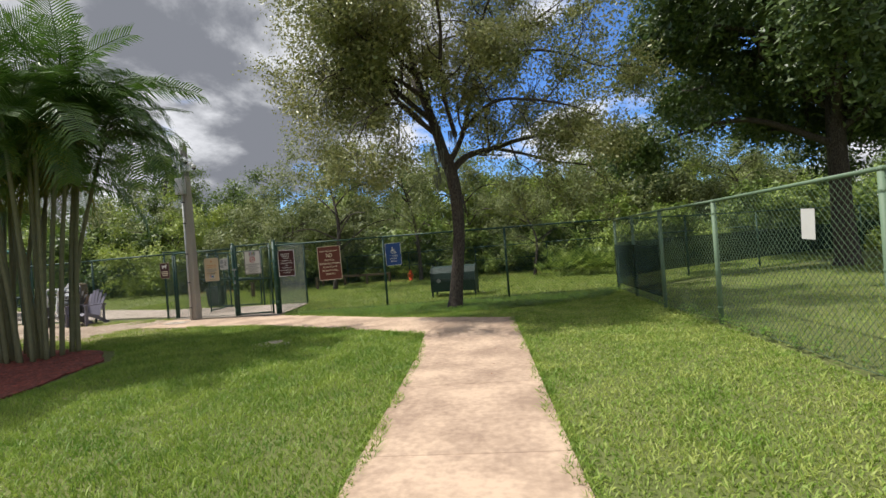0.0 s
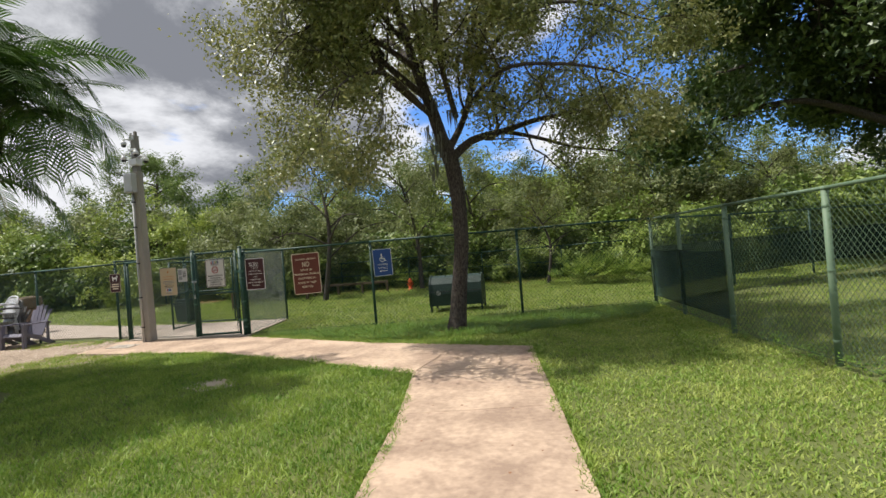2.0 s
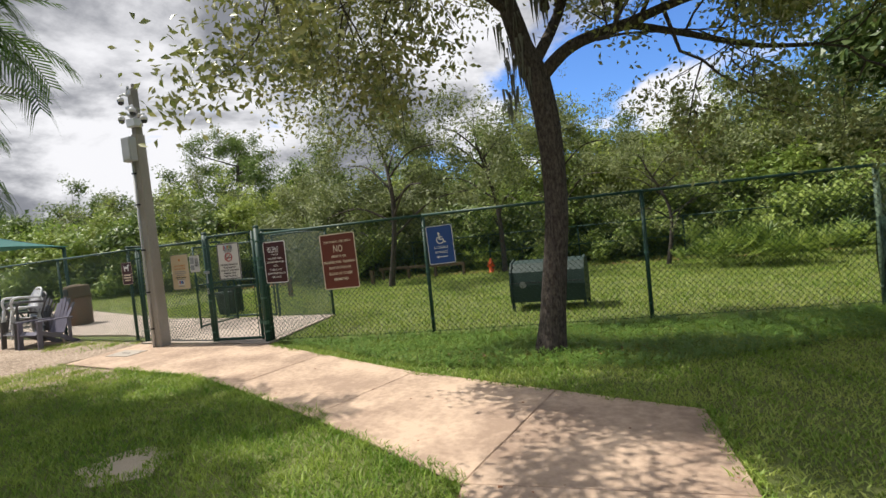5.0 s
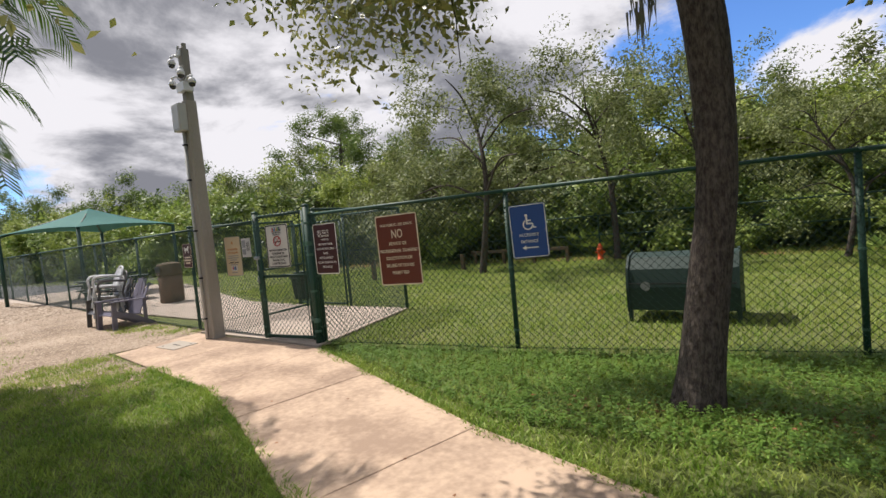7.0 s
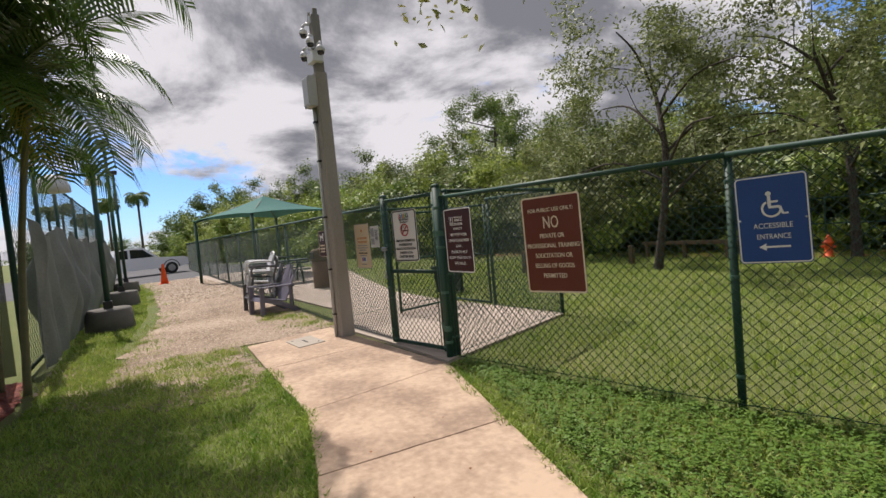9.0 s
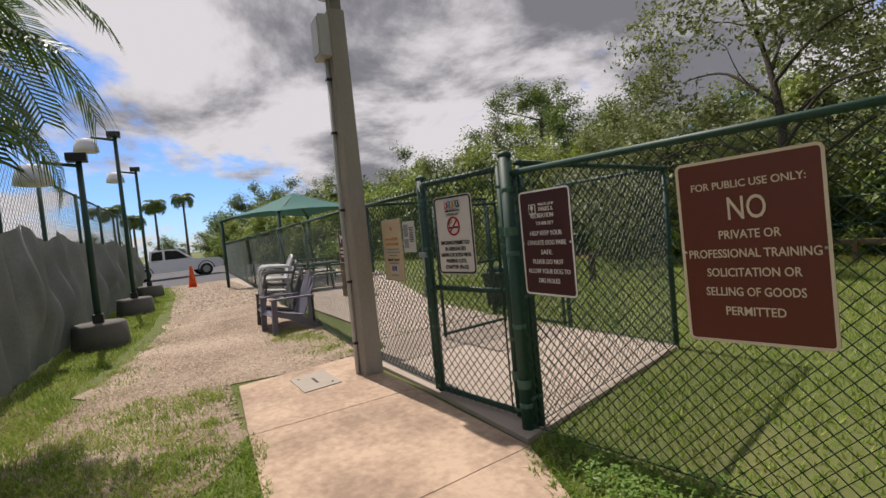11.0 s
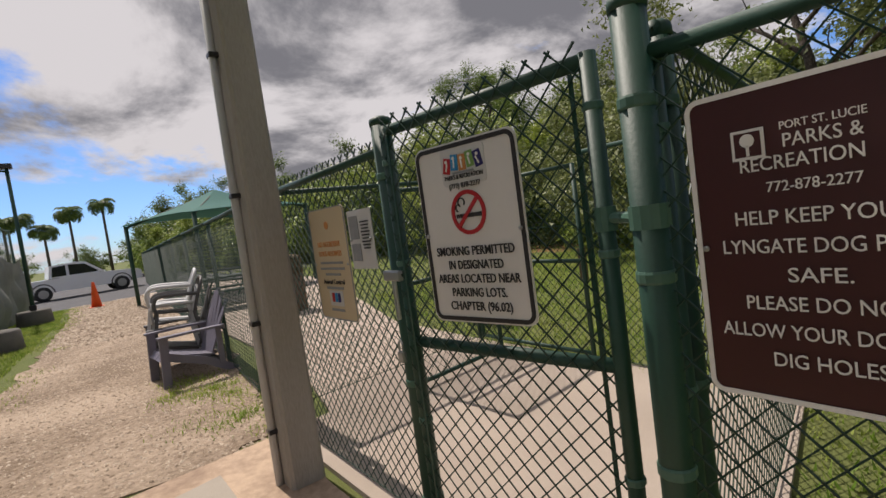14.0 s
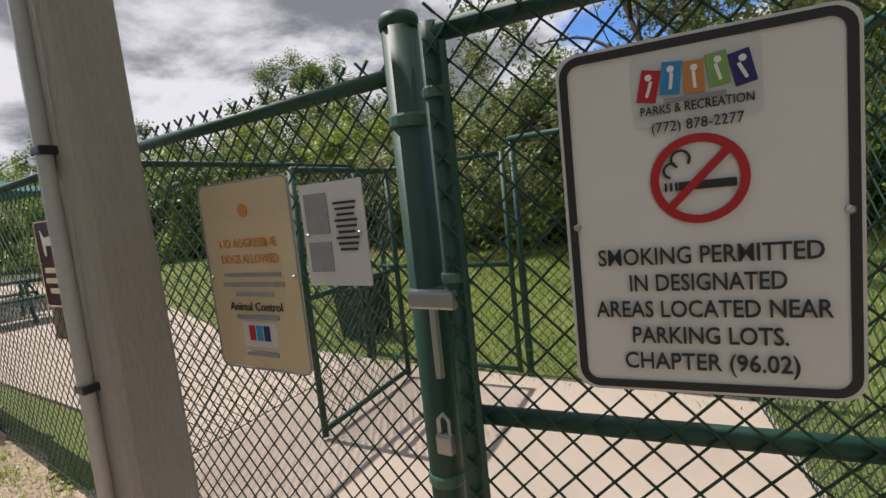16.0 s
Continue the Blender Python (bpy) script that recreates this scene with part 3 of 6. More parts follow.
wx, wy = scatter(16000, -7.2, 2.2, 10.2, 13.3, [(-7.1, 11.45), (-5.6, 10.95), (-3.8, 10.3), (-1.5, 10.4), (0.8, 11.8), (1.3, 13.3), (-1.5, 12.8), (-4.5, 12.05), (-7.1, 11.6)])
weeds(wx[:8000], wy[:8000], 0.030, "weeds", "broad-leaved weeds growing along the fence", 0.085)
wx, wy = scatter(900, 1.0, 3.2, 2, 12.9, [(1.2, 12.9), (1.5, 9.5), (2.0, 7.5), (2.5, 4.5), (2.8, 2), (3.1, 2), (2.7, 5), (2.3, 7.6), (1.8, 9.6), (1.5, 12.9)])
weeds(wx, wy, 0.06, "weeds", "weeds and tall grass at the side fence foot", 0.16)


def stones(px, py, size, z, material, name, label, category, flatten=0.6):
    n = len(px)
    s = size * RNG.uniform(0.4, 1.5, n)
    a = RNG.uniform(0, 2 * np.pi, n)
    base = np.array([(-1, -0.6, 0), (0.9, -0.8, 0), (0.8, 0.9, 0), (-0.8, 0.7, 0), (-0.4, -0.3, 1), (0.5, -0.2, 0.9), (0.2, 0.5, 1)])
    f = np.array([(0, 1, 5), (0, 5, 4), (1, 2, 5), (2, 6, 5), (2, 3, 6), (3, 4, 6), (3, 0, 4), (4, 5, 6)])
    j = RNG.uniform(0.7, 1.3, (n, 7, 1))
    p = base[None] * j * s[:, None, None] / 2
    c, d = np.cos(a)[:, None], np.sin(a)[:, None]
    v = np.stack([p[..., 0] * c - p[..., 1] * d + px[:, None], p[..., 0] * d + p[..., 1] * c + py[:, None], p[..., 2] * flatten * 2 * 0.6 + z - 0.004], 2).reshape(-1, 3)
    ff = (np.arange(n)[:, None, None] * 7 + f[None]).reshape(-1, 3)
    solid(name, array_mesh(name, v, ff, material), material, label, category, "stuff")


gx, gy = scatter(26000, -18, -8.5, 8.2, 12.1, GRAVEL)
stones(gx, gy, 0.024, 0.012, "pebble", "gravel_stones", "loose pale gravel stones on the drive", "gravel")
gx, gy = scatter(14000, -29.5, -18, 9.2, 12.9, GRAVEL)
stones(gx, gy, 0.06, 0.012, "pebble", "gravel_stones", "loose pale gravel stones far along the drive", "gravel")
gx, gy = scatter(14000, -11.2, -6.2, 2.2, 7.7, MULCH)
stones(gx, gy, 0.05, 0.03, "chip", "mulch_chips", "red shredded wood mulch chips", "mulch", 0.35)
lx, ly = RNG.normal(-3.25, 0.25, 70), RNG.normal(10.85, 0.12, 70)
stones(lx, ly, 0.028, 0.03, "litter", "leaf_litter", "reddish dry leaf litter round the oak", "leaf litter", 0.3)
lx, ly = RNG.normal(-1.9, 0.3, 90), RNG.normal(11.2, 0.14, 90)
stones(lx, ly, 0.028, 0.03, "litter", "leaf_litter", "reddish dry leaf litter round the oak", "leaf litter", 0.3)
lx, ly = scatter(150, -6, 0.2, 4, 11, PATH_POLY)
stones(lx, ly, 0.022, 0.025, "litter", "fallen_leaves", "few fallen leaves on the walkway", "leaf litter", 0.2)
lx, ly = scatter(5000, -20, 3, 21.6, 24.5)
stones(lx, ly, 0.10, 0.0, "litter", "leaf_litter", "brown leaf litter under the far trees", "leaf litter", 0.3)

# ---- chain-link fences ----


def link_mesh(w, h, z0=0.04, pitch=0.08, r=0.0019, knuckle=False):
    """Diagonal wires of a chain-link panel in the local x-z plane, with twisted ends above the rail where asked."""
    mb = MB()
    for sgn in (1, -1):
        k = -h
        while k < w:
            x0, za = k, 0.0
            x1, zb = k + h, h
            if x0 < 0:
                za, x0 = -x0, 0.0
            if x1 > w:
                zb, x1 = h - (x1 - w), w
            if x1 - x0 > 0.01:
                a, b = (x0, x1) if sgn > 0 else (w - x0, w - x1)
                y = 0.0022 * sgn
                mb.tube([(a, y, z0 + za), (b, y, z0 + zb)], r, 4, False)
                if knuckle and zb > h - 0.001:
                    s = 1 if b > a else -1
                    mb.tube([(b, y, z0 + h), (b + s * 0.022, y, z0 + h + 0.024)], r * 1.4, 4)
            k += pitch
    return mb


def post(h, r, cap=True, seg=12):
    mb = MB().tube([(0, 0, -0.1), (0, 0, h)], r, seg)
    if cap:
        mb.lathe((0, 0, h - 0.02), [(r * 1.07, 0), (r * 1.09, 0.02), (r * 1.0, 0.032), (r * 0.5, 0.042)], seg)
    return mb


def panel(parent, a, b, h, mat_wire="wire", mat_rail="green", mid=None, bottom=False, z0=0.05, pitch=0.08, gauge=0.0019, rail=0.021, knuckle=False):
    """Mesh and rails between two points (x, y), as parts of a fence whose origin is at the world's."""
    a, b = Vector((*a, 0)), Vector((*b, 0))
    w = (b - a).length
    turn = math.degrees(math.atan2(b.y - a.y, b.x - a.x))
    net = part("chain_link_mesh", link_mesh(w, h - z0 + (0.03 if knuckle else 0), z0, pitch, gauge, knuckle), mat_wire, parent)
    net.matrix_basis = pose(a.x, a.y, 0, 0, 0, turn)
    side = Vector((0, 0.026, 0))
    rl = part("top_rail", MB().tube([a + Vector((0, 0.01, h)), b + Vector((0, 0.01, h))], rail, 10), mat_rail, parent, smooth=True)
    if mid:
        part("middle_rail", MB().tube([a + Vector((0, 0.01, mid)), b + Vector((0, 0.01, mid))], rail * 0.9, 8), mat_rail, parent, smooth=True)
    if bottom:
        part("tension_wire", MB().tube([a + Vector((0, 0, 0.06)), b + Vector((0, 0, 0.06))], 0.004, 5), mat_wire, parent)


def fence(name, label, points, h, r=0.03, mat_rail="green", mat_wire="wire", post_h=None, skip_mesh=(), **kw):
    f = thing(name, (0, 0, 0), label, "fence")
    for i, p in enumerate(points):
        o = part("post", post((post_h or h) + 0.0, r), mat_rail, f, smooth=True)
        o.matrix_basis = pose(p[0], p[1] + 0.04, 0)
        for z in (0.25, 0.95, h - 0.18):
            q = part("tie_band", MB().lathe((p[0], p[1] + 0.04, z), [(r * 1.12, -0.012), (r * 1.18, 0), (r * 1.12, 0.012)], 10), "band" if mat_rail == "green" else mat_rail, f)
    for i, (a, b) in enumerate(zip(points, points[1:])):
        if i not in skip_mesh:
            panel(f, a, b, h, mat_wire, mat_rail, **kw)
    return f


front = fence("fence", "dark green chain-link fence beside the gate", [(-7.27, 11.5), (-4.50, 11.98), (-1.50, 12.72), (1.22, 13.4)], 1.79, 0.028, bottom=True, pitch=0.080, gauge=0.0030)
near_panel = fence("fence", "dark green chain-link panel between gate and drive fence", [(-8.55, 11.5), (-10.35, 11.5)], 1.80, 0.026, bottom=True, pitch=0.078, gauge=0.0030, knuckle=True)
west = fence("fence", "dark green chain-link fence along the gravel drive", [(-10.42, 11.5)] + [(-10.35 - 3.05 * i, 11.5 + 0.19 * i) for i in range(1, 11)], 1.80, 0.026, bottom=True, pitch=0.085, gauge=0.0028)
side = fence("fence", "sun-faded green chain-link fence along the lawn", [(1.22, 13.4), (1.42, 11.7), (1.65, 9.83), (2.05, 8.0), (2.45, 4.9), (2.9, 1.8), (3.35, -1.3), (3.8, -4.4)], 1.77, 0.034, "faded", "fadewire", bottom=True, gauge=0.0022)
back = fence("fence", "far green chain-link fence under the trees", [(-20 + 3.2 * i, 22.5 + 0.1 * math.sin(i)) for i in range(10)], 1.3, 0.025, mid=0.7, pitch=0.16, gauge=0.003)
tennis_side = fence("fence", "dark green fence with shade screen crossing the field", [(1.22, 13.4), (3.4, 15.8), (6.0, 18.0), (11.0, 22.3), (17.0, 27.0), (24, 32)], 1.78, 0.03, pitch=0.16, gauge=0.003)


def cloth(parent, a, b, z0, z1, material, name="windscreen", amp=0.03, n=24, m=8, off=0.0, label="", thick=0.004):
    """Hung fabric with folds between two points, with thickness."""
    a, b = Vector((*a, 0)), Vector((*b, 0))
    t = (b - a).normalized()
    nrm = Vector((-t.y, t.x, 0))
    vs, fs = [], []
    for s in (0, 1):
        for j in range(m + 1):
            for i in range(n + 1):
                u, v = i / n, j / m
                p = a.lerp(b, u)
                w = noise.noise(Vector((p.x * 1.3 + p.y, v * 1.6, 3.0))) * amp * 2 + math.sin(u * n * 0.55 + v * 2.0) * amp * 0.5
                sag = -abs(math.sin(u * math.pi * max(1, round((b - a).length / 3)))) * amp * 1.2 * v
                p = p + nrm * (w * (0.3 + 0.7 * math.sin(v * math.pi)) + off + s * thick) + Vector((0, 0, z0 + (z1 - z0) * v + sag))
                vs.append(p)
    k = (n + 1) * (m + 1)
    for j in range(m):
        for i in range(n):
            q = j * (n + 1) + i
            fs.append((q, q + 1, q + n + 2, q + n + 1))
            fs.append((k + q, k + q + n + 1, k + q + n + 2, k + q + 1))
    return part(name, MB().add(vs, fs), material, parent, label, True)


pts_t = [(1.22, 13.4), (3.4, 15.8), (6.0, 18.0), (11.0, 22.3), (17.0, 27.0)]
for a, b in zip(pts_t, pts_t[1:]):
    cloth(tennis_side, a, b, 0.30, 1.2, "screen", "shade_screen", 0.02, off=0.05)
cloth(side, (1.22, 13.3), (1.42, 11.7), 0.2, 1.15, "screen", "shade_screen", 0.02, 14, off=-0.05)
cloth(side, (1.42, 11.7), (1.65, 9.87), 0.2, 1.15, "screen", "shade_screen", 0.02, 14, off=-0.05)
flyer = solid("flyer", MB().box((0, 0, 0), (0.21, 0.003, 0.30), None), "paper", "faded paper notice tied to the side fence", "notice")
flyer.matrix_basis = pose(2.27, 5.80, 1.36, 0, 3, -82)
part("print", MB().box((0, 0.0028, 0.02), (0.13, 0.002, 0.15)), "inkor", flyer, "faded pink printed picture")

# ---- gate and vestibule ----
gate = thing("gate", (-8.50, 11.5, 0), "dark green chain-link walk gate, closed", "gate")
for x, r in ((0, 0.046), (1.21, 0.044)):
    o = part("gate_post", post(1.92, r, True, 16), "green", gate, smooth=True)
    o.matrix_basis = pose(x, 0, 0)
    for z in (0.2, 0.75, 1.25, 1.68):
        part("band", MB().lathe((x, 0, z), [(r * 1.04, -0.016), (r * 1.1, -0.01), (r * 1.1, 0.01), (r * 1.04, 0.016)], 16), "band", gate)
FX0, FX1, LEAF_H = 0.12, 1.03, 1.87


def leaf_y(x):
    """The leaf hangs on the front of one post and closes behind the other."""
    return -0.055 + 0.13 * (x - FX0) / (FX1 - FX0)


def across(x0, x1, z, r, seg=12):
    return MB().tube([(x0, leaf_y(x0), z), (x1, leaf_y(x1), z)], r, seg)


for x in (FX0, FX1):
    part("gate_stile", MB().tube([(x, leaf_y(x), 0.05), (x, leaf_y(x), LEAF_H)], 0.026, 12), "green", gate, smooth=True)
for z in (0.08, 0.965, LEAF_H - 0.02):
    part("gate_rail", across(FX0, FX1, z, 0.023), "green", gate, smooth=True)
for x in (FX0, FX1):
    for z in (0.10, 0.62, 1.30, 1.72):
        part("tension_band", MB().lathe((x, leaf_y(x), z), [(0.028, -0.012), (0.031, -0.008), (0.031, 0.008), (0.028, 0.012)], 12), "band", gate)
    s_ = 1 if x == FX0 else -1
    part("tension_bar", MB().box((x + s_ * 0.045, leaf_y(x) - 0.026, 0.96), (0.014, 0.005, 1.72)), "green", gate)
net = part("chain_link_mesh", link_mesh(FX1 - FX0, 1.82, 0.06, 0.080, 0.0031, True), "wire", gate)
net.matrix_basis = pose(FX0, -0.055 - 0.028, 0, 0, 0, math.degrees(math.atan2(0.13, FX1 - FX0)))
for z in (0.35, 1.40):
    hy = leaf_y(FX1)
    part("hinge", MB().tube([(FX1, hy, z - 0.035), (FX1, hy, z + 0.035)], 0.033, 12).tube([(FX1, hy, z), (1.10, hy * 0.8, z), (1.17, 0.0, z)], 0.016, 8).tube([(1.21, 0, z - 0.03), (1.21, 0, z + 0.03)], 0.050, 14), "band", gate)
latch = part("latch", MB().box((0.07, -0.085, 1.25), (0.13, 0.028, 0.045), None, 0.008).tube([(0.07, -0.085, 1.06), (0.07, -0.085, 1.25)], 0.011, 8), "steel", gate, "galvanised fork latch")
part("padlock", MB().box((0.075, -0.10, 0.90), (0.045, 0.02, 0.05), None, 0.006).tube([(0.06, -0.10, 0.92), (0.06, -0.10, 0.96), (0.075, -0.10, 0.975), (0.09, -0.10, 0.96), (0.09, -0.10, 0.92)], 0.005, 6), "steel", latch, "steel padlock")
vest = fence("fence", "green chain-link vestibule behind the gate", [(-7.27, 11.56), (-7.82, 13.90), (-9.3, 13.88)], 1.86, 0.028, bottom=True, pitch=0.08, gauge=0.0028)
vest_w = fence("fence", "green chain-link vestibule panel", [(-10.95, 13.88), (-10.75, 11.55)], 1.86, 0.028, bottom=True, pitch=0.08, gauge=0.0028)
gate_in = thing("gate", (-10.93, 13.9, 0), "inner green chain-link gate of the vestibule", "gate")
for x in (0.06, 1.55):
    part("gate_stile", MB().tube([(x, 0, 0.06), (x, 0, 1.78)], 0.022, 10), "green", gate_in, smooth=True)
for z in (0.08, 0.92, 1.77):
    part("gate_rail", MB().tube([(0.06, 0, z), (1.55, 0, z)], 0.02, 10), "green", gate_in, smooth=True)
part("chain_link_mesh", link_mesh(1.49, 1.7, 0.06, 0.085, 0.0022), "wire", gate_in).matrix_basis = pose(0.06, 0, 0)
gate_open = thing("gate", (-10.25, 13.62, 0), "green chain-link gate leaf standing open on the pad", "gate", turn=-83.5)
for x in (0.03, 1.1):
    part("gate_stile", MB().tube([(x, 0, 0.06), (x, 0, 1.75)], 0.022, 10), "green", gate_open, smooth=True)
for z in (0.10, 0.95, 1.74):
    part("gate_rail", MB().tube([(0.03, 0, z), (1.1, 0, z)], 0.02, 10), "green", gate_open, smooth=True)
part("chain_link_mesh", link_mesh(1.07, 1.64, 0.10, 0.085, 0.0022), "wire", gate_open).matrix_basis = pose(0.03, 0, 0)

# ---- signs ----


def words(text, size, width=None, spacing=1.0, bold=0.0, align="CENTER"):
    cu = bpy.data.curves.new("words", "FONT")
    cu.body, cu.size, cu.align_x, cu.align_y, cu.space_character, cu.extrude, cu.offset = text, size, align, "CENTER", spacing, 0.0012, bold
    cu.resolution_u = 3
    ob = bpy.data.objects.new("words", cu)
    scene.collection.objects.link(ob)
    bpy.context.view_layer.update()
    me = bpy.data.meshes.new_from_object(ob.evaluated_get(bpy.context.evaluated_depsgraph_get()))
    bpy.data.objects.remove(ob)
    bpy.data.curves.remove(cu)
    xs = [v.co.x for v in me.vertices]
    s = width / (max(xs) - min(xs)) if width and xs else 1.0
    me.transform(Matrix.Rotation(radians(90), 4, "X") @ Matrix.Diagonal((s, 1, 1, 1)))
    return me


def rounded(w, h, r, n=5):
    out = []
    for cx, cy, a0 in ((w / 2 - r, h / 2 - r, 0), (-w / 2 + r, h / 2 - r, 90), (-w / 2 + r, -h / 2 + r, 180), (w / 2 - r, -h / 2 + r, 270)):
        out += [(cx + r * math.cos(radians(a0 + 90 * k / n)), cy + r * math.sin(radians(a0 + 90 * k / n))) for k in range(n + 1)]
    return out


FRONT = Matrix.Rotation(radians(90), 4, "X")


def plate_mesh(w, h, r, y0, y1):
    """A rounded plate facing -y."""
    return MB().prism(rounded(w, h, r), -y1, -y0, FRONT)


def ring_mesh(w, h, r, t, y0, y1):
    a, b = rounded(w, h, r), rounded(w - 2 * t, h - 2 * t, max(r - t, 0.004))
    n = len(a)
    vs = [FRONT @ Vector((x, y, z)) for z in (-y0, -y1) for o in (a, b) for x, y in o]
    fs = []
    for i in range(n):
        j = (i + 1) % n
        fs += [(2 * n + i, 2 * n + j, 3 * n + j, 3 * n + i), (i, j, 2 * n + j, 2 * n + i), (n + i, 3 * n + i, 3 * n + j, n + j), (i, n + i, n + j, j)]
    return MB().add(vs, fs)


def sign(label, x, y, z, w, h, face, turn=0.0, roll=0.0, edge="inkwhite", border=None, inset=0.0, t=0.01, rear=0.014, r=0.03):
    s = thing("sign", (x, y, z), label, "sign", turn=turn)
    s.matrix_basis = pose(x, y, z, 0, roll, turn)
    part("panel", plate_mesh(w, h, r, 0, 0.004), face, s)
    if edge:
        part("border", ring_mesh(w - 2 * inset, h - 2 * inset, r, t, -0.0005, -0.0030), edge, s)
    if border:
        part("border", ring_mesh(w - 0.012, h - 0.012, r, 0.014, -0.0005, -0.0034), border, s)
    for q in ((-w / 2 + 0.02, 0.0), (w / 2 - 0.02, 0.0)):
        part("bolt", MB().lathe((0, 0, 0), [(0.007, 0), (0.007, 0.004), (0.004, 0.007)], 8), "steel", s).matrix_basis = pose(q[0], -0.003, q[1], 90)
    return s


def line(s, text, z, size, material, width=None, x=0.0, bold=0.0):
    me = words(text, size, width, bold=bold)
    me.materials.append(M[material])
    ob = part("lettering", me, material, s)
    ob.matrix_basis = pose(x, -0.0042, z)
    return ob


def bar(s, x, z, w, h, material, name="lettering", y=-0.0024, m=None):
    o = part(name, MB().box((0, 0, 0), (w, 0.003, h)), material, s)
    o.matrix_basis = pose(x, y, z) @ (m or Matrix())
    return o


def disc(s, x, z, r0, r1, material, name="symbol", y=-0.003, n=32, arc=360, start=0):
    vs, fs = [], []
    for k in range(n + 1):
        a = radians(start + arc * k / n)
        for yy in (0.0015, -0.0015):
            for r in (r0, r1):
                vs.append((r * math.cos(a), yy, r * math.sin(a)))
    for k in range(n):
        o = 4 * k
        fs += [(o, o + 1, o + 5, o + 4), (o + 2, o + 6, o + 7, o + 3), (o + 1, o + 3, o + 7, o + 5), (o, o + 4, o + 6, o + 2)]
    ob = part(name, MB().add(vs, fs), material, s)
    ob.matrix_basis = pose(x, y, z)
    return ob


# no smoking sign on the gate
s = sign("white no smoking sign with black border on the gate", -7.86, 11.40, 1.405, 0.44, 0.61, "signwhite", turn=9, border="ink", edge=None, r=0.035)
line(s, "PARKS & RECREATION", 0.187, 0.021, "ink", 0.165)
line(s, "(772) 878-2277", 0.158, 0.024, "ink", 0.135)
part("sticker", plate_mesh(0.19, 0.125, 0.015, -0.0002, -0.0018), "paper", s, "worn white sticker").matrix_basis = pose(0, 0, 0.222)
for i, (mt, dz) in enumerate((("inkred", -0.004), ("inkblue", 0.004), ("inkor", 0.0), ("inkgreen", 0.006), ("inknavy", 0.002))):
    bar(s, -0.068 + 0.034 * i, 0.232 + dz, 0.030, 0.052, mt, "emblem", -0.0034, Matrix.Rotation(radians((i - 2) * -6), 4, "Y"))
    disc(s, -0.068 + 0.034 * i, 0.246 + dz, 0.0, 0.0055, "inkwhite", "emblem", -0.0056, 10)
    bar(s, -0.068 + 0.034 * i, 0.227 + dz, 0.005, 0.026, "inkwhite", "emblem", -0.0056, Matrix.Rotation(radians(18 - 11 * i), 4, "Y"))
bar(s, 0, 0.2005, 0.09, 0.007, "inkgrey", y=-0.0034)
disc(s, 0, 0.068, 0.060, 0.074, "inkred", "prohibition_ring")
bar(s, 0, 0.068, 0.13, 0.013, "inkred", "prohibition_bar", -0.0042, Matrix.Rotation(radians(-45), 4, "Y"))
bar(s, 0.012, 0.058, 0.085, 0.014, "ink", "symbol", -0.0030)
for i in range(3):
    bar(s, -0.034 - 0.008 * i, 0.058, 0.004, 0.014, "ink", "symbol", -0.0030)
disc(s, -0.026, 0.103, 0.012, 0.016, "ink", y=-0.0030, n=14, arc=290, start=-40)
disc(s, -0.040, 0.085, 0.010, 0.014, "ink", y=-0.0030, n=14, arc=200, start=60)
for i, (tx, w) in enumerate((("SMOKING PERMITTED", 0.335), ("IN DESIGNATED", 0.235), ("AREAS LOCATED NEAR", 0.355), ("PARKING LOTS.", 0.235), ("CHAPTER (96.02)", 0.265))):
    line(s, tx, -0.060 - 0.047 * i, 0.042, "ink", w, 0.0, 0.0004)

# maroon rules sign
s = sign("maroon dog park rules sign with white lettering", -6.95, 11.50, 1.315, 0.457, 0.665, "maroon", t=0.011, edge="inkwhite", r=0.03)
bar(s, -0.105, 0.215, 0.062, 0.062, "inkwhite", "emblem")
bar(s, -0.105, 0.215, 0.050, 0.050, "maroon", "emblem", -0.0036)
disc(s, -0.105, 0.223, 0.0, 0.014, "inkwhite", "emblem", -0.0048, 14)
bar(s, -0.105, 0.202, 0.006, 0.022, "inkwhite", "emblem", -0.0048)
line(s, "PORT ST. LUCIE", 0.240, 0.022, "inkwhite", 0.135, 0.022)
line(s, "PARKS &", 0.210, 0.038, "inkwhite", 0.125, 0.020)
line(s, "RECREATION", 0.170, 0.040, "inkwhite", 0.205, -0.02)
line(s, "772-878-2277", 0.122, 0.030, "inkwhite", 0.155)
for i, (tx, w) in enumerate((("HELP KEEP YOUR", 0.285), ("LYNGATE DOG PARK", 0.345), ("SAFE.", 0.105), ("PLEASE DO NOT", 0.27), ("ALLOW YOUR DOG TO", 0.375), ("DIG HOLES", 0.185))):
    line(s, tx, 0.060 - 0.060 * i, 0.042, "inkwhite", w)

# brown notice, accessible entrance, dog rules
s = sign("brown public use only sign with cream lettering", -5.85, 11.70, 1.235, 0.60, 0.86, "brown", turn=9, roll=-1.0, t=0.014, edge="inkcream", r=0.03)
for tx, z, sz, w in (("FOR PUBLIC USE ONLY:", 0.305, 0.048, 0.46), ("NO", 0.190, 0.150, 0.155), ("PRIVATE OR", 0.075, 0.056, 0.25), ("PROFESSIONAL TRAINING", -0.012, 0.056, 0.53), ("SOLICITATION OR", -0.100, 0.056, 0.38), ("SELLING OF GOODS", -0.190, 0.056, 0.40), ("PERMITTED", -0.280, 0.056, 0.24)):
    line(s, tx, z, sz, "inkcream", w, 0.0, 0.0005)
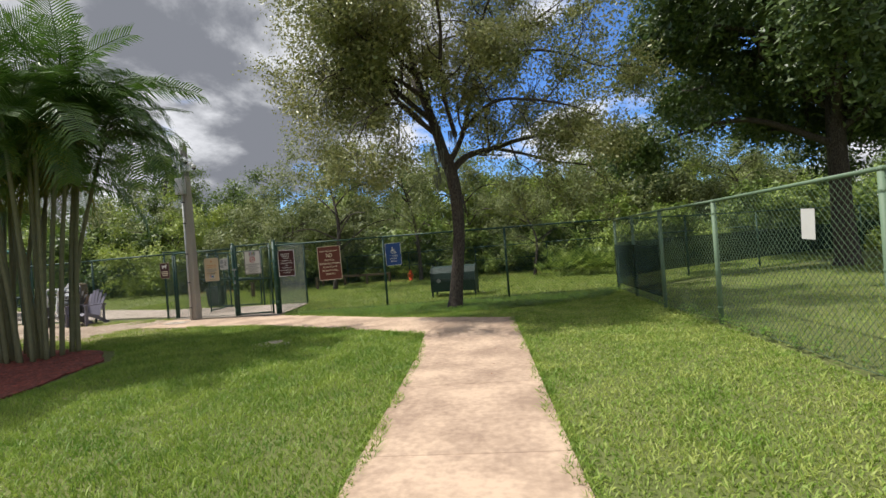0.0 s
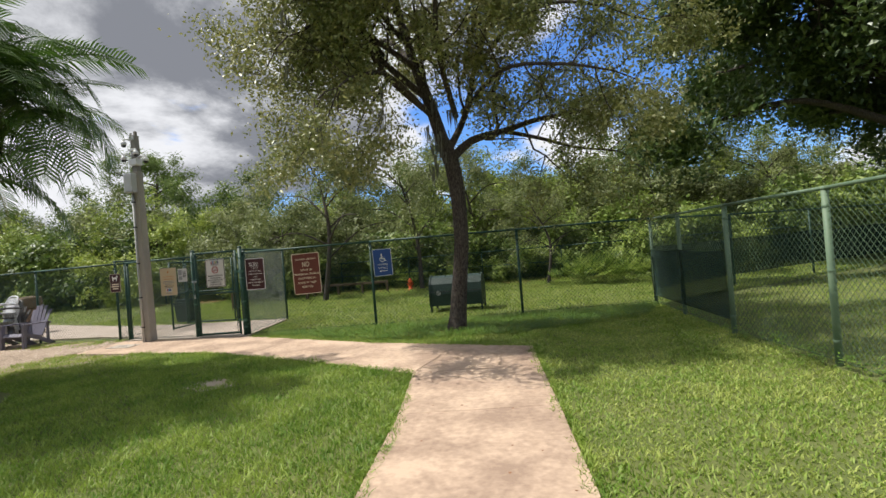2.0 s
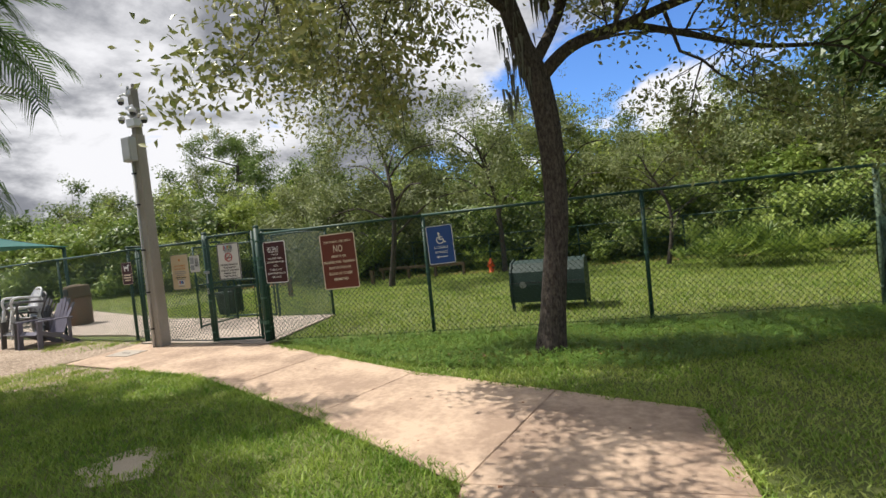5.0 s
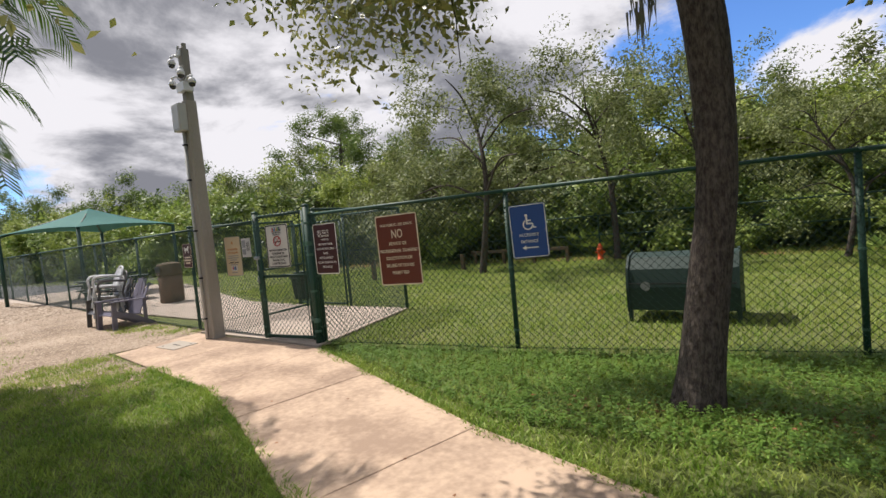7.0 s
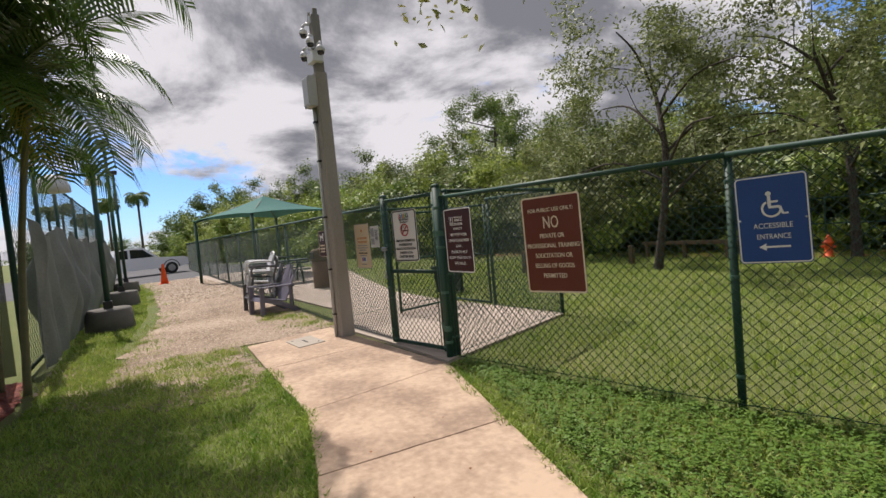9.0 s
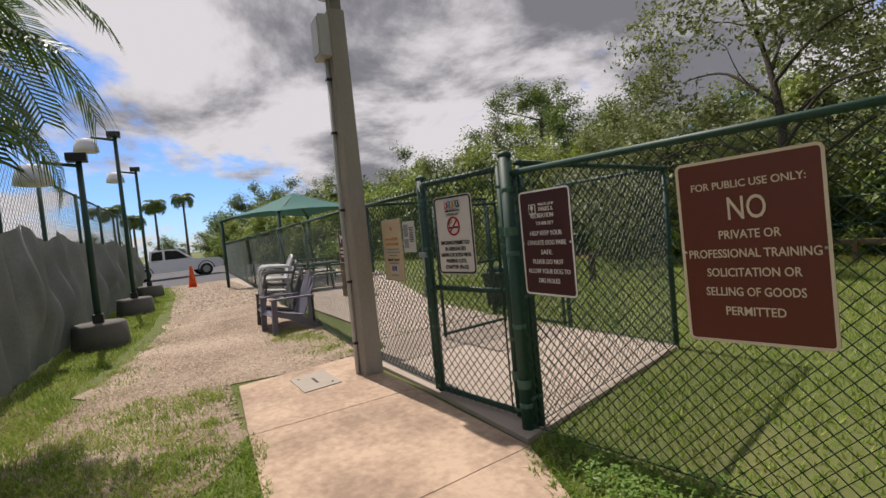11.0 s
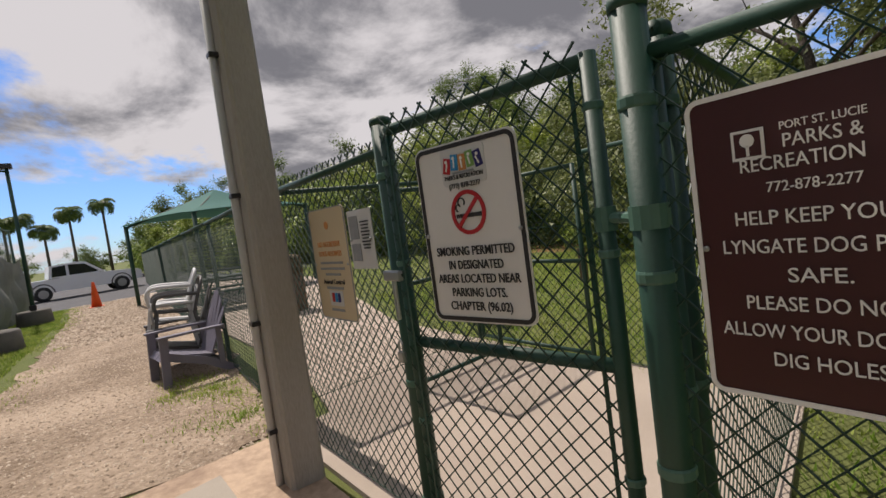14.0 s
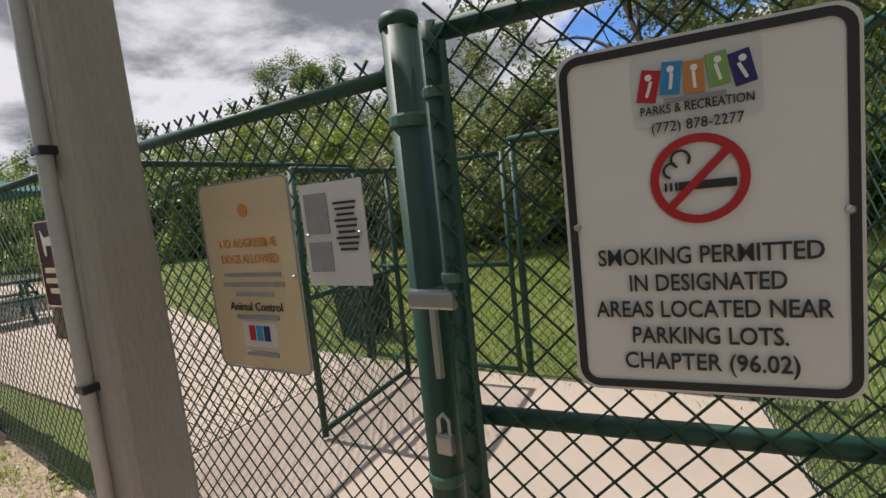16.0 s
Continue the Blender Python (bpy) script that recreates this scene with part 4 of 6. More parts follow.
s = sign("blue accessible entrance sign with wheelchair symbol", -4.24, 12.00, 1.335, 0.40, 0.57, "blue", turn=12, roll=-1.5, t=0.008, edge="inkwhite", inset=0.004, r=0.025)
disc(s, -0.012, 0.165, 0.0, 0.016, "inkwhite", n=16)
bar(s, -0.010, 0.115, 0.018, 0.070, "inkwhite", "symbol")
bar(s, 0.012, 0.112, 0.050, 0.013, "inkwhite", "symbol")
bar(s, 0.016, 0.078, 0.062, 0.016, "inkwhite", "symbol")
bar(s, 0.052, 0.056, 0.014, 0.052, "inkwhite", "symbol", m=Matrix.Rotation(radians(-22), 4, "Y"))
bar(s, 0.074, 0.034, 0.030, 0.012, "inkwhite", "symbol")
disc(s, 0.000, 0.068, 0.044, 0.057, "inkwhite", n=24, arc=250, start=120)
line(s, "ACCESSIBLE", -0.042, 0.048, "inkwhite", 0.215)
line(s, "ENTRANCE", -0.112, 0.048, "inkwhite", 0.185)
bar(s, 0.012, -0.178, 0.15, 0.012, "inkwhite", "arrow")
part("arrow", MB().prism([(-0.085, 0), (-0.045, 0.024), (-0.045, -0.024)], 0.001, 0.004, FRONT), "inkwhite", s).matrix_basis = pose(0, 0, -0.178)

s = sign("faded yellow no aggressive dogs sign", -9.15, 11.462, 1.295, 0.43, 0.62, "signyel", turn=2, edge="inkgrey", t=0.006, r=0.03)
disc(s, 0, 0.215, 0.0, 0.022, "inkor", "emblem", n=12)
line(s, "NO AGGRESSIVE", 0.110, 0.042, "inkor", 0.27)
line(s, "DOGS ALLOWED", 0.058, 0.042, "inkor", 0.27)
for z, w in ((0.008, 0.27), (-0.024, 0.29), (-0.056, 0.18)):
    bar(s, 0, z, w, 0.013, "inkgrey", "print_line")
line(s, "Animal Control", -0.098, 0.040, "ink", 0.25)
bar(s, 0, -0.132, 0.20, 0.014, "inkgrey", "print_line")
part("sticker", plate_mesh(0.16, 0.085, 0.01, -0.0002, -0.0016), "paper", s, "torn white sticker").matrix_basis = pose(0, 0, -0.190)
for i, mt in enumerate(("inkred", "inkblue", "inknavy")):
    bar(s, -0.035 + 0.035 * i, -0.185, 0.026, 0.05, mt, "emblem", -0.0034)
bar(s, 0, -0.255, 0.15, 0.014, "inkgrey", "print_line")

s = sign("white paper flyer with two photos on the fence", -8.77, 11.466, 1.415, 0.23, 0.29, "paper", turn=2, edge=None, r=0.004)
bar(s, -0.055, 0.06, 0.085, 0.115, "inkgrey", "photo")
bar(s, -0.055, -0.062, 0.085, 0.085, "inkgrey", "photo")
for i in range(9):
    bar(s, 0.050, 0.085 - 0.016 * i, 0.08 - 0.02 * ((i * 7) % 3) / 2, 0.007, "ink", "print_line")
s = sign("small dark brown dog rules sign on the fence", -10.62, 11.45, 1.36, 0.30, 0.42, "maroon", edge="inkcream", t=0.006, r=0.02)
part("symbol", MB().prism([(-0.07, -0.05), (-0.05, -0.05), (-0.045, 0.0), (0.03, 0.0), (0.035, -0.05), (0.055, -0.05), (0.055, 0.03), (0.085, 0.06), (0.05, 0.085), (0.03, 0.045), (-0.055, 0.04), (-0.085, 0.075)], 0.001, 0.003, FRONT), "inkwhite", s).matrix_basis = pose(0, 0, 0.09)
for z, w in ((-0.03, 0.2), (-0.08, 0.22), (-0.13, 0.16)):
    bar(s, 0, z, w, 0.025, "inkcream", "print_line")

# ---- trees ----


def grow(rng, p, d, length, radius, depth, segs, tips, up=0.15, wander=0.35, split=(2, 4), shrink=0.68, spread=0.8):
    """A branch as a polyline, with side shoots; gathers tubes and twig ends."""
    n = 4 if depth > 1 else 3
    pts, rad = [p.copy()], [radius]
    for i in range(n):
        d = (d + Vector(rng.normal(0, wander, 3)) * 0.5 + Vector((0, 0, up)) * 0.5).normalized()
        p = p + d * (length / n)
        pts.append(p.copy())
        rad.append(radius * (1 - 0.45 * (i + 1) / n))
    segs.append((pts, rad))
    if depth <= 0:
        tips.extend(pts[1:])
        return
    for k in range(int(rng.integers(split[0], split[1] + 1))):
        t = rng.uniform(0.35, 1.0)
        q = pts[min(int(t * n) + 0, n)]
        side = d.orthogonal().normalized()
        side.rotate(Matrix.Rotation(rng.uniform(0, 2 * math.pi), 3, d))
        nd = (d + side * spread * rng.uniform(0.6, 1.3)).normalized()
        grow(rng, q, nd, length * shrink * rng.uniform(0.75, 1.2), radius * 0.55, depth - 1, segs, tips, up, wander, split, shrink, spread)
    grow(rng, pts[-1], d, length * shrink, radius * 0.55, depth - 1, segs, tips, up, wander, split, shrink, spread)


def leaf_mesh(name, tips, per, size, material, rng, blob=0.25, droop=0.0, aspect=0.5, simple=False):
    """Small pointed leaves round the twig ends: two triangles each, or one for trees far off."""
    t = np.repeat(np.array([tuple(p) for p in tips]), per, 0)
    n = len(t)
    c = t + rng.normal(0, blob, (n, 3)) * np.array((1, 1, 0.8)) - np.array((0, 0, droop))
    mid = t.mean(0)
    out = c - mid
    out /= np.linalg.norm(out, axis=1)[:, None] + 1e-6
    nrm = rng.normal(0, 0.55, (n, 3)) + out * 0.45 + np.array((0, 0, 0.55))
    u = np.cross(nrm, rng.normal(0, 1, (n, 3)))
    u /= np.linalg.norm(u, axis=1)[:, None] + 1e-9
    w = np.cross(nrm, u)
    w /= np.linalg.norm(w, axis=1)[:, None] + 1e-9
    s = size * rng.uniform(0.6, 1.3, n)[:, None]
    fold = np.cross(u, w) * s * 0.12
    v = np.stack([c - u * s * 0.5, c + w * s * aspect * 0.5 + fold, c + u * s * 0.5, c - w * s * aspect * 0.5 + fold], 1).reshape(-1, 3)
    if simple:
        v = np.stack([c - u * s * 0.5, c + w * s * aspect * 0.7, c + u * s * 0.55 - w * s * 0.2], 1).reshape(-1, 3)
        return array_mesh(name, v, np.arange(3 * n).reshape(-1, 3), material)
    o = np.arange(n)[:, None] * 4
    return array_mesh(name, v, np.concatenate([o + [0, 1, 2], o + [0, 2, 3]], 1).reshape(-1, 3), material)


def clumps(tips, size, keep, seed):
    """The twig ends that carry leaves: they gather in clumps and leave gaps between."""
    rng = np.random.default_rng(seed)
    p = np.array([tuple(q) for q in tips])
    f = np.zeros(len(p))
    for _ in range(7):
        d = rng.normal(0, 1, 3)
        f += np.sin(p @ (d / np.linalg.norm(d)) * 2 * math.pi / (size * rng.uniform(0.7, 1.5)) + rng.uniform(0, 6.3))
    lim = np.quantile(f, 1 - keep)
    return [q for q, v in zip(tips, f) if v >= lim]


def wood_mesh(segs, least=0.004, seg=6):
    mb = MB()
    for pts, rad in segs:
        if rad[0] > least:
            mb.tube(pts, rad, seg if rad[0] > 0.02 else 4, False)
    return mb


def spline(points, n=6):
    pts = [Vector(p) for p in points]
    out = []
    for i in range(len(pts) - 1):
        a, b, c, d = pts[max(i - 1, 0)], pts[i], pts[i + 1], pts[min(i + 2, len(pts) - 1)]
        for k in range(n):
            t = k / n
            out.append(0.5 * ((2 * b) + (c - a) * t + (2 * a - 5 * b + 4 * c - d) * t * t + (3 * b - a - 3 * c + d) * t ** 3))
    out.append(pts[-1])
    return out


def limb(rng, pts, r0, r1, segs, tips, every=2, depth=2, length=1.1, start=0.3, **kw):
    """A main limb along a given line, with shoots growing from it."""
    line_ = spline(pts, 5)
    n = len(line_)
    rad = [r0 + (r1 - r0) * i / (n - 1) for i in range(n)]
    segs.append((line_, rad))
    for i in range(int(n * start), n, every):
        t = (line_[min(i + 1, n - 1)] - line_[i - 1]).normalized()
        s = t.orthogonal().normalized()
        s.rotate(Matrix.Rotation(rng.uniform(0, 2 * math.pi), 3, t))
        grow(rng, line_[i], (t * 0.5 + s).normalized(), length * rng.uniform(0.7, 1.2), max(rad[i] * 0.45, 0.012), depth, segs, tips, **kw)
    grow(rng, line_[-1], (line_[-1] - line_[-2]).normalized(), length, r1 * 0.8, depth, segs, tips, **kw)


def trunk_mesh(points, radii, flare=1.35, seg=22):
    """A thick trunk with an uneven, furrowed outline and flared foot."""
    line_ = spline(points, 8)
    n = len(line_)
    vs, fs = [], []
    for i, p in enumerate(line_):
        t = i / (n - 1)
        r = np.interp(t, np.linspace(0, 1, len(radii)), radii)
        h = p.z - line_[0].z
        fl = 1 + (flare - 1) * math.exp(-max(h, 0) / 0.22)
        for k in range(seg):
            a = 2 * math.pi * k / seg
            w = 1 + 0.10 * noise.noise(Vector((math.cos(a) * 2.2, math.sin(a) * 2.2, h * 0.9))) + 0.05 * noise.noise(Vector((math.cos(a) * 7, math.sin(a) * 7, h * 2.2))) + (fl - 1) * 0.5 * math.cos(a * 5 + 0.7) * 0.5
            vs.append((p.x + math.cos(a) * r * fl * w, p.y + math.sin(a) * r * fl * w, p.z))
    for i in range(n - 1):
        for k in range(seg):
            a, b = i * seg + k, i * seg + (k + 1) % seg
            fs.append((a, b, b + seg, a + seg))
    return MB().add(vs, fs)


def central_oak():
    rng = np.random.default_rng(21)
    tree = thing("tree", (-2.56, 11.12, 0), "live oak with leaning furrowed trunk and airy crown", "tree")
    part("trunk", trunk_mesh([(0, 0, -0.05), (0.10, 0.02, 0.7), (0.22, 0.03, 1.6), (0.22, 0.02, 2.5), (0.14, 0.02, 3.15), (0.0, 0.0, 3.6)], [0.150, 0.140, 0.135, 0.13, 0.145, 0.11]), "bark", tree, smooth=True)
    segs, tips = [], []
    kw = dict(up=0.05, wander=0.5, split=(2, 3), shrink=0.66)
    limbs = [
        ([(0.10, 0, 3.2), (-0.12, -0.05, 4.1), (-0.40, -0.1, 5.1), (-0.62, -0.15, 6.3), (-0.7, -0.2, 7.6)], 0.13, 0.04),
        ([(0.16, 0, 3.1), (0.55, 0.08, 3.42), (1.15, 0.15, 3.55), (1.75, 0.25, 3.75), (2.5, 0.4, 3.9)], 0.085, 0.03),
        ([(0.14, 0, 3.3), (0.45, 0.3, 4.0), (0.75, 0.3, 5.0), (1.3, 0.2, 6.2)], 0.075, 0.03),
        ([(-0.2, 0, 4.3), (-1.0, -0.5, 4.9), (-2.0, -0.7, 5.4), (-3.1, -0.9, 5.5)], 0.07, 0.025),
        ([(-0.3, 0, 4.8), (-1.0, 0.6, 5.6), (-2.0, 1.0, 6.2), (-2.8, 1.1, 6.4)], 0.06, 0.025),
        ([(-0.15, 0, 4.0), (-0.7, -1.0, 4.6), (-1.2, -1.9, 5.4), (-1.8, -2.6, 5.7)], 0.06, 0.022),
        ([(0.3, 0.1, 3.9), (0.3, -1.0, 4.8), (0.5, -1.8, 5.6), (0.6, -2.6, 5.9)], 0.055, 0.022),
        ([(0.7, 0.2, 4.7), (1.5, -0.5, 5.2), (2.2, -0.9, 5.3), (2.9, -1.1, 5.1)], 0.05, 0.02),
        ([(-0.5, 0, 5.6), (-0.2, 0.9, 6.4), (0.3, 1.6, 6.8)], 0.05, 0.02),
        ([(-0.6, -0.1, 6.2), (-1.5, -0.7, 6.9), (-2.4, -0.9, 7.1)], 0.045, 0.02),
        ([(-0.5, -0.1, 5.7), (-0.8, -1.2, 6.5), (-0.9, -2.2, 6.8)], 0.045, 0.02),
        ([(1.1, 0.15, 3.55), (1.7, 0.6, 3.5), (2.4, 0.9, 3.35), (3.0, 1.0, 3.3)], 0.045, 0.02),
        ([(-0.3, -0.2, 4.8), (-1.5, -1.3, 5.3), (-2.7, -2.1, 5.5), (-3.6, -2.5, 5.5)], 0.055, 0.02),
        ([(-1.0, -0.4, 5.1), (-2.4, -1.1, 5.7), (-3.6, -1.5, 5.7)], 0.045, 0.02),
        ([(-0.4, -0.2, 5.2), (-1.3, -1.3, 5.9), (-2.2, -1.9, 6.3)], 0.045, 0.02),
        ([(0.5, 0.1, 4.6), (1.1, -1.0, 5.6), (1.5, -1.8, 6.1)], 0.045, 0.02),
        ([(0.9, 0.2, 5.4), (1.9, 0.4, 6.2), (2.6, 0.3, 6.6)], 0.045, 0.02),
        ([(-0.1, 0, 3.9), (-0.5, -1.2, 4.4), (-0.9, -2.3, 4.2), (-1.1, -3.0, 3.9)], 0.045, 0.015),
        ([(0.4, 0.3, 4.0), (1.3, -0.9, 4.3), (2.2, -1.4, 4.2), (2.9, -1.6, 4.0)], 0.045, 0.015),
        ([(-1.2, 0.0, 5.2), (-2.2, -0.2, 5.3), (-3.1, -0.3, 5.25), (-3.7, -0.35, 5.05)], 0.035, 0.015),
    ]
    for pts, r0, r1 in limbs:
        pts = [(x if x > -0.7 else -0.7 + (x + 0.7) * (0.43 if y > -0.5 else 0.20), y if y > -0.6 else -0.6 + (y + 0.6) * 0.8, z - 0.18 * max(0, -x - 0.7) - 0.10 * max(0, x - 1.0)) for x, y, z in pts]
        limb(rng, pts, r0, r1, segs, tips, every=2, depth=2, length=0.95, start=0.35, **kw)
    part("branchwork", wood_mesh(segs, 0.004, 8), "bark", tree, smooth=True)
    part("crown", leaf_mesh("crown", clumps(tips, 1.2, 0.66, 4), 40, 0.070, "oakleaf", rng, 0.15, 0.03), "oakleaf", tree)
    mv, mf = [], []
    for k in range(60):
        b = Vector((0.0 + rng.normal(0, 0.12), -0.1 + rng.normal(0, 0.15), 3.5 + rng.normal(0, 0.3))) if k < 22 else Vector(tuple(tips[int(rng.integers(len(tips)))]))
        for j in range(8):
            w, l = rng.uniform(0.006, 0.014), rng.uniform(0.1, 0.38)
            q = b + Vector(rng.normal(0, 0.035, 3))
            e = q + Vector((rng.normal(0, 0.02), rng.normal(0, 0.02), -l))
            i0 = len(mv)
            mv += [q - Vector((w, 0, 0)), q + Vector((w, w, 0)), e]
            mf.append((i0, i0 + 1, i0 + 2))
    part("hanging_moss", array_mesh("hanging_moss", mv, mf, "moss"), "moss", tree, "grey hanging moss")["kind"] = "stuff"
    return tree


central_oak()


def make_tree(seed, label, height, spread, material, bark="greybark", trunk_r=0.16, depth=3, per=10, leaf=0.12, first=0.3, limbs_n=9, blob=0.3, lean=0.2, length=None, droop=0.0, name="tree", simple=True, keep=0.52, clump=1.3):
    rng = np.random.default_rng(seed)
    tree = thing(name, (0, 0, 0), label, "tree")
    top = Vector((rng.normal(0, lean), rng.normal(0, lean), height * 0.72))
    mid = Vector((rng.normal(0, lean * 0.6), rng.normal(0, lean * 0.6), height * 0.38))
    part("trunk", trunk_mesh([(0, 0, -0.1), tuple(mid), tuple(top)], [trunk_r, trunk_r * 0.75, trunk_r * 0.3], 1.3, 12), bark, tree, smooth=True)
    segs, tips = [], []
    line_ = spline([(0, 0, 0), tuple(mid), tuple(top)], 12)
    for k in range(limbs_n):
        t = first + (1 - first) * k / limbs_n
        p = line_[min(int(t * (len(line_) - 1)), len(line_) - 1)]
        a = k * 2.4 + rng.normal(0, 0.4)
        reach = spread * (0.55 + 0.45 * math.sin(math.pi * min(1, 0.25 + t * 0.8)))
        e = p + Vector((math.cos(a) * reach, math.sin(a) * reach, height * rng.uniform(0.05, 0.20)))
        m_ = p.lerp(e, 0.5) + Vector((0, 0, 0.15 * reach))
        limb(rng, [tuple(p), tuple(m_), tuple(e)], trunk_r * 0.4, trunk_r * 0.14, segs, tips, 3, depth - 1, length or spread * 0.42, 0.3, up=0.1, wander=0.5, split=(2, 3), shrink=0.66)
    limb(rng, [tuple(line_[-3]), tuple(line_[-1]), (top.x, top.y, height * 0.9)], trunk_r * 0.3, trunk_r * 0.12, segs, tips, 3, depth - 1, length or spread * 0.42, 0.2, up=0.1, wander=0.5, split=(2, 3), shrink=0.66)
    part("branchwork", wood_mesh(segs, 0.013, 5), bark, tree, smooth=True)
    part("crown", leaf_mesh("crown", clumps(tips, clump, keep, seed), int(per * 0.95 / keep), leaf * 1.15, material, rng, blob * 0.80, droop, 0.5, simple), material, tree)
    return tree


def plant(tree, places):
    for i, (x, y, s, a) in enumerate(places):
        m = pose(x, y, 0, 0, 0, a)
        if i == 0:
            tree.matrix_basis = m @ Matrix.Diagonal((s, s, s, 1))
        else:
            c = copy_thing(tree, m)
            c.scale = (s, s, s * (1 + 0.1 * math.sin(i * 3.1)))


# the dark oak behind the side fence
t = make_tree(5, "large dark oak with dense spreading crown", 11.0, 4.5, "darkleaf", "bark", 0.30, 3, 60, 0.15, 0.42, 26, 0.42, 0.2, 1.25, keep=0.72, clump=2.0)
plant(t, [(7.75, 16.6, 1.0, 40), (19.0, 23.5, 0.75, 200)])
# airy trees inside the park
t = make_tree(11, "slender airy tree with sparse grey green leaves", 6.4, 2.6, "leafc", "bark", 0.10, 3, 8, 0.10, 0.35, 9, 0.20, 0.5)
plant(t, [(-9.4, 19.0, 1.0, 20), (-6.4, 21.6, 0.95, 140), (-1.3, 20.6, 0.62, 70), (3.4, 27.0, 1.1, 250), (-14.5, 24.0, 0.7, 300), (-5.0, 24.5, 1.0, 10), (9.0, 28.0, 1.0, 80)])
t = make_tree(12, "bushy broad-leaved tree with bright green crown", 5.5, 3.1, "leafb", "greybark", 0.14, 3, 15, 0.17, 0.12, 14, 0.32)
plant(t, [(-4.6, 27.5, 0.95, 0), (1.2, 28.5, 0.85, 77), (-22.0, 24.5, 0.85, 160), (-31.0, 23.5, 0.75, 240), (-42.0, 21.0, 0.8, 20), (-50.0, 18.0, 0.75, 100), (6.8, 31.5, 0.9, 190), (-13.0, 28.5, 0.8, 60)])
t = make_tree(13, "olive green scrub tree with dense crown", 5.0, 3.0, "leafc", "greybark", 0.13, 3, 15, 0.15, 0.12, 14, 0.30)
plant(t, [(-13.5, 23.0, 0.8, 0), (-17.5, 25.5, 0.85, 80), (-1.2, 27.0, 0.95, 150), (-10.2, 26.5, 0.85, 200), (4.2, 29.0, 1.0, 300), (-26.5, 27.0, 1.0, 30), (11.5, 31.0, 1.0, 120), (-36.0, 26.0, 1.0, 210)])
t = make_tree(14, "deep green tree with rounded full crown", 6.7, 3.3, "leafd", "greybark", 0.16, 3, 15, 0.18, 0.12, 15, 0.34)
plant(t, [(-7.6, 30.5, 0.95, 0), (-20.5, 31.0, 0.95, 50), (-27.5, 31.5, 1.0, 120), (-34.5, 30.0, 1.0, 200), (-41.5, 28.0, 1.05, 280), (-48.5, 25.5, 1.0, 10), (-56.0, 22.5, 1.0, 90), (-63.0, 19.5, 1.0, 170), (-15.0, 33.0, 0.95, 330), (2.0, 34.0, 0.95, 230), (12.0, 38.0, 1.0, 45), (22.0, 34.0, 1.0, 99), (30.0, 27.0, 1.0, 180), (34.0, 18.0, 1.0, 10), (-2.5, 33.5, 0.9, 300)])
t = make_tree(15, "leafy green understorey shrub under the far trees", 2.6, 1.7, "leafa", "greybark", 0.05, 2, 22, 0.17, 0.03, 10, 0.28, name="shrub")
shr = [(-24 + 2.15 * i + 0.5 * math.sin(i * 5), 24.2 + 0.9 * math.sin(i * 2.3), 0.85 + 0.25 * math.sin(i * 1.7), 47 * i) for i in range(17)]
shr += [(-66 + 3.1 * i, 17.6 + 6.0 * i / 13 + 0.8 * math.sin(i * 2.9), 1.25 + 0.3 * math.sin(i * 1.3), 61 * i) for i in range(14)]
shr += [(12 + 2.6 * i, 26.5 - 1.4 * i, 1.1 + 0.2 * math.sin(i), 33 * i) for i in range(8)]
plant(t, shr)
t = make_tree(16, "dark leafy undergrowth bush under the far trees", 2.2, 1.6, "leafd", "greybark", 0.05, 2, 22, 0.17, 0.03, 10, 0.26, name="shrub")
plant(t, [(-22 + 2.6 * i + 0.6 * math.sin(i * 3), 25.8 + 0.8 * math.sin(i * 1.9), 1.0 + 0.2 * math.sin(i * 2.7), 29 * i) for i in range(14)] + [(-62 + 3.4 * i, 19.5 + 5.5 * i / 11, 1.4 + 0.2 * math.sin(i * 2), 40 * i) for i in range(12)])


def pine():
    rng = np.random.default_rng(31)
    tree = thing("tree", (-31.0, 33.6, 0), "tall slash pine with flat sparse top", "tree")
    part("trunk", trunk_mesh([(0, 0, -0.1), (0.2, 0, 4), (0.1, 0, 7.2), (0.5, 0, 9.2)], [0.22, 0.17, 0.13, 0.06], 1.2, 10), "greybark", tree, smooth=True)
    segs, tips = [], []
    for k in range(9):
        a, z = k * 2.1, 6.6 + 0.35 * k
        r = 2.3 if k < 6 else 1.3
        limb(rng, [(0.1, 0, z), (math.cos(a) * r * 0.5, math.sin(a) * r * 0.5, z + 0.4), (math.cos(a) * r, math.sin(a) * r, z + 0.75)], 0.07, 0.03, segs, tips, 3, 1, 0.8, 0.5, up=0.1, wander=0.4, split=(1, 2))
    part("branchwork", wood_mesh(segs, 0.01), "greybark", tree, smooth=True)
    part("crown", leaf_mesh("crown", tips, 55, 0.24, "needle", rng, 0.30, 0, 0.26), "needle", tree)


pine()


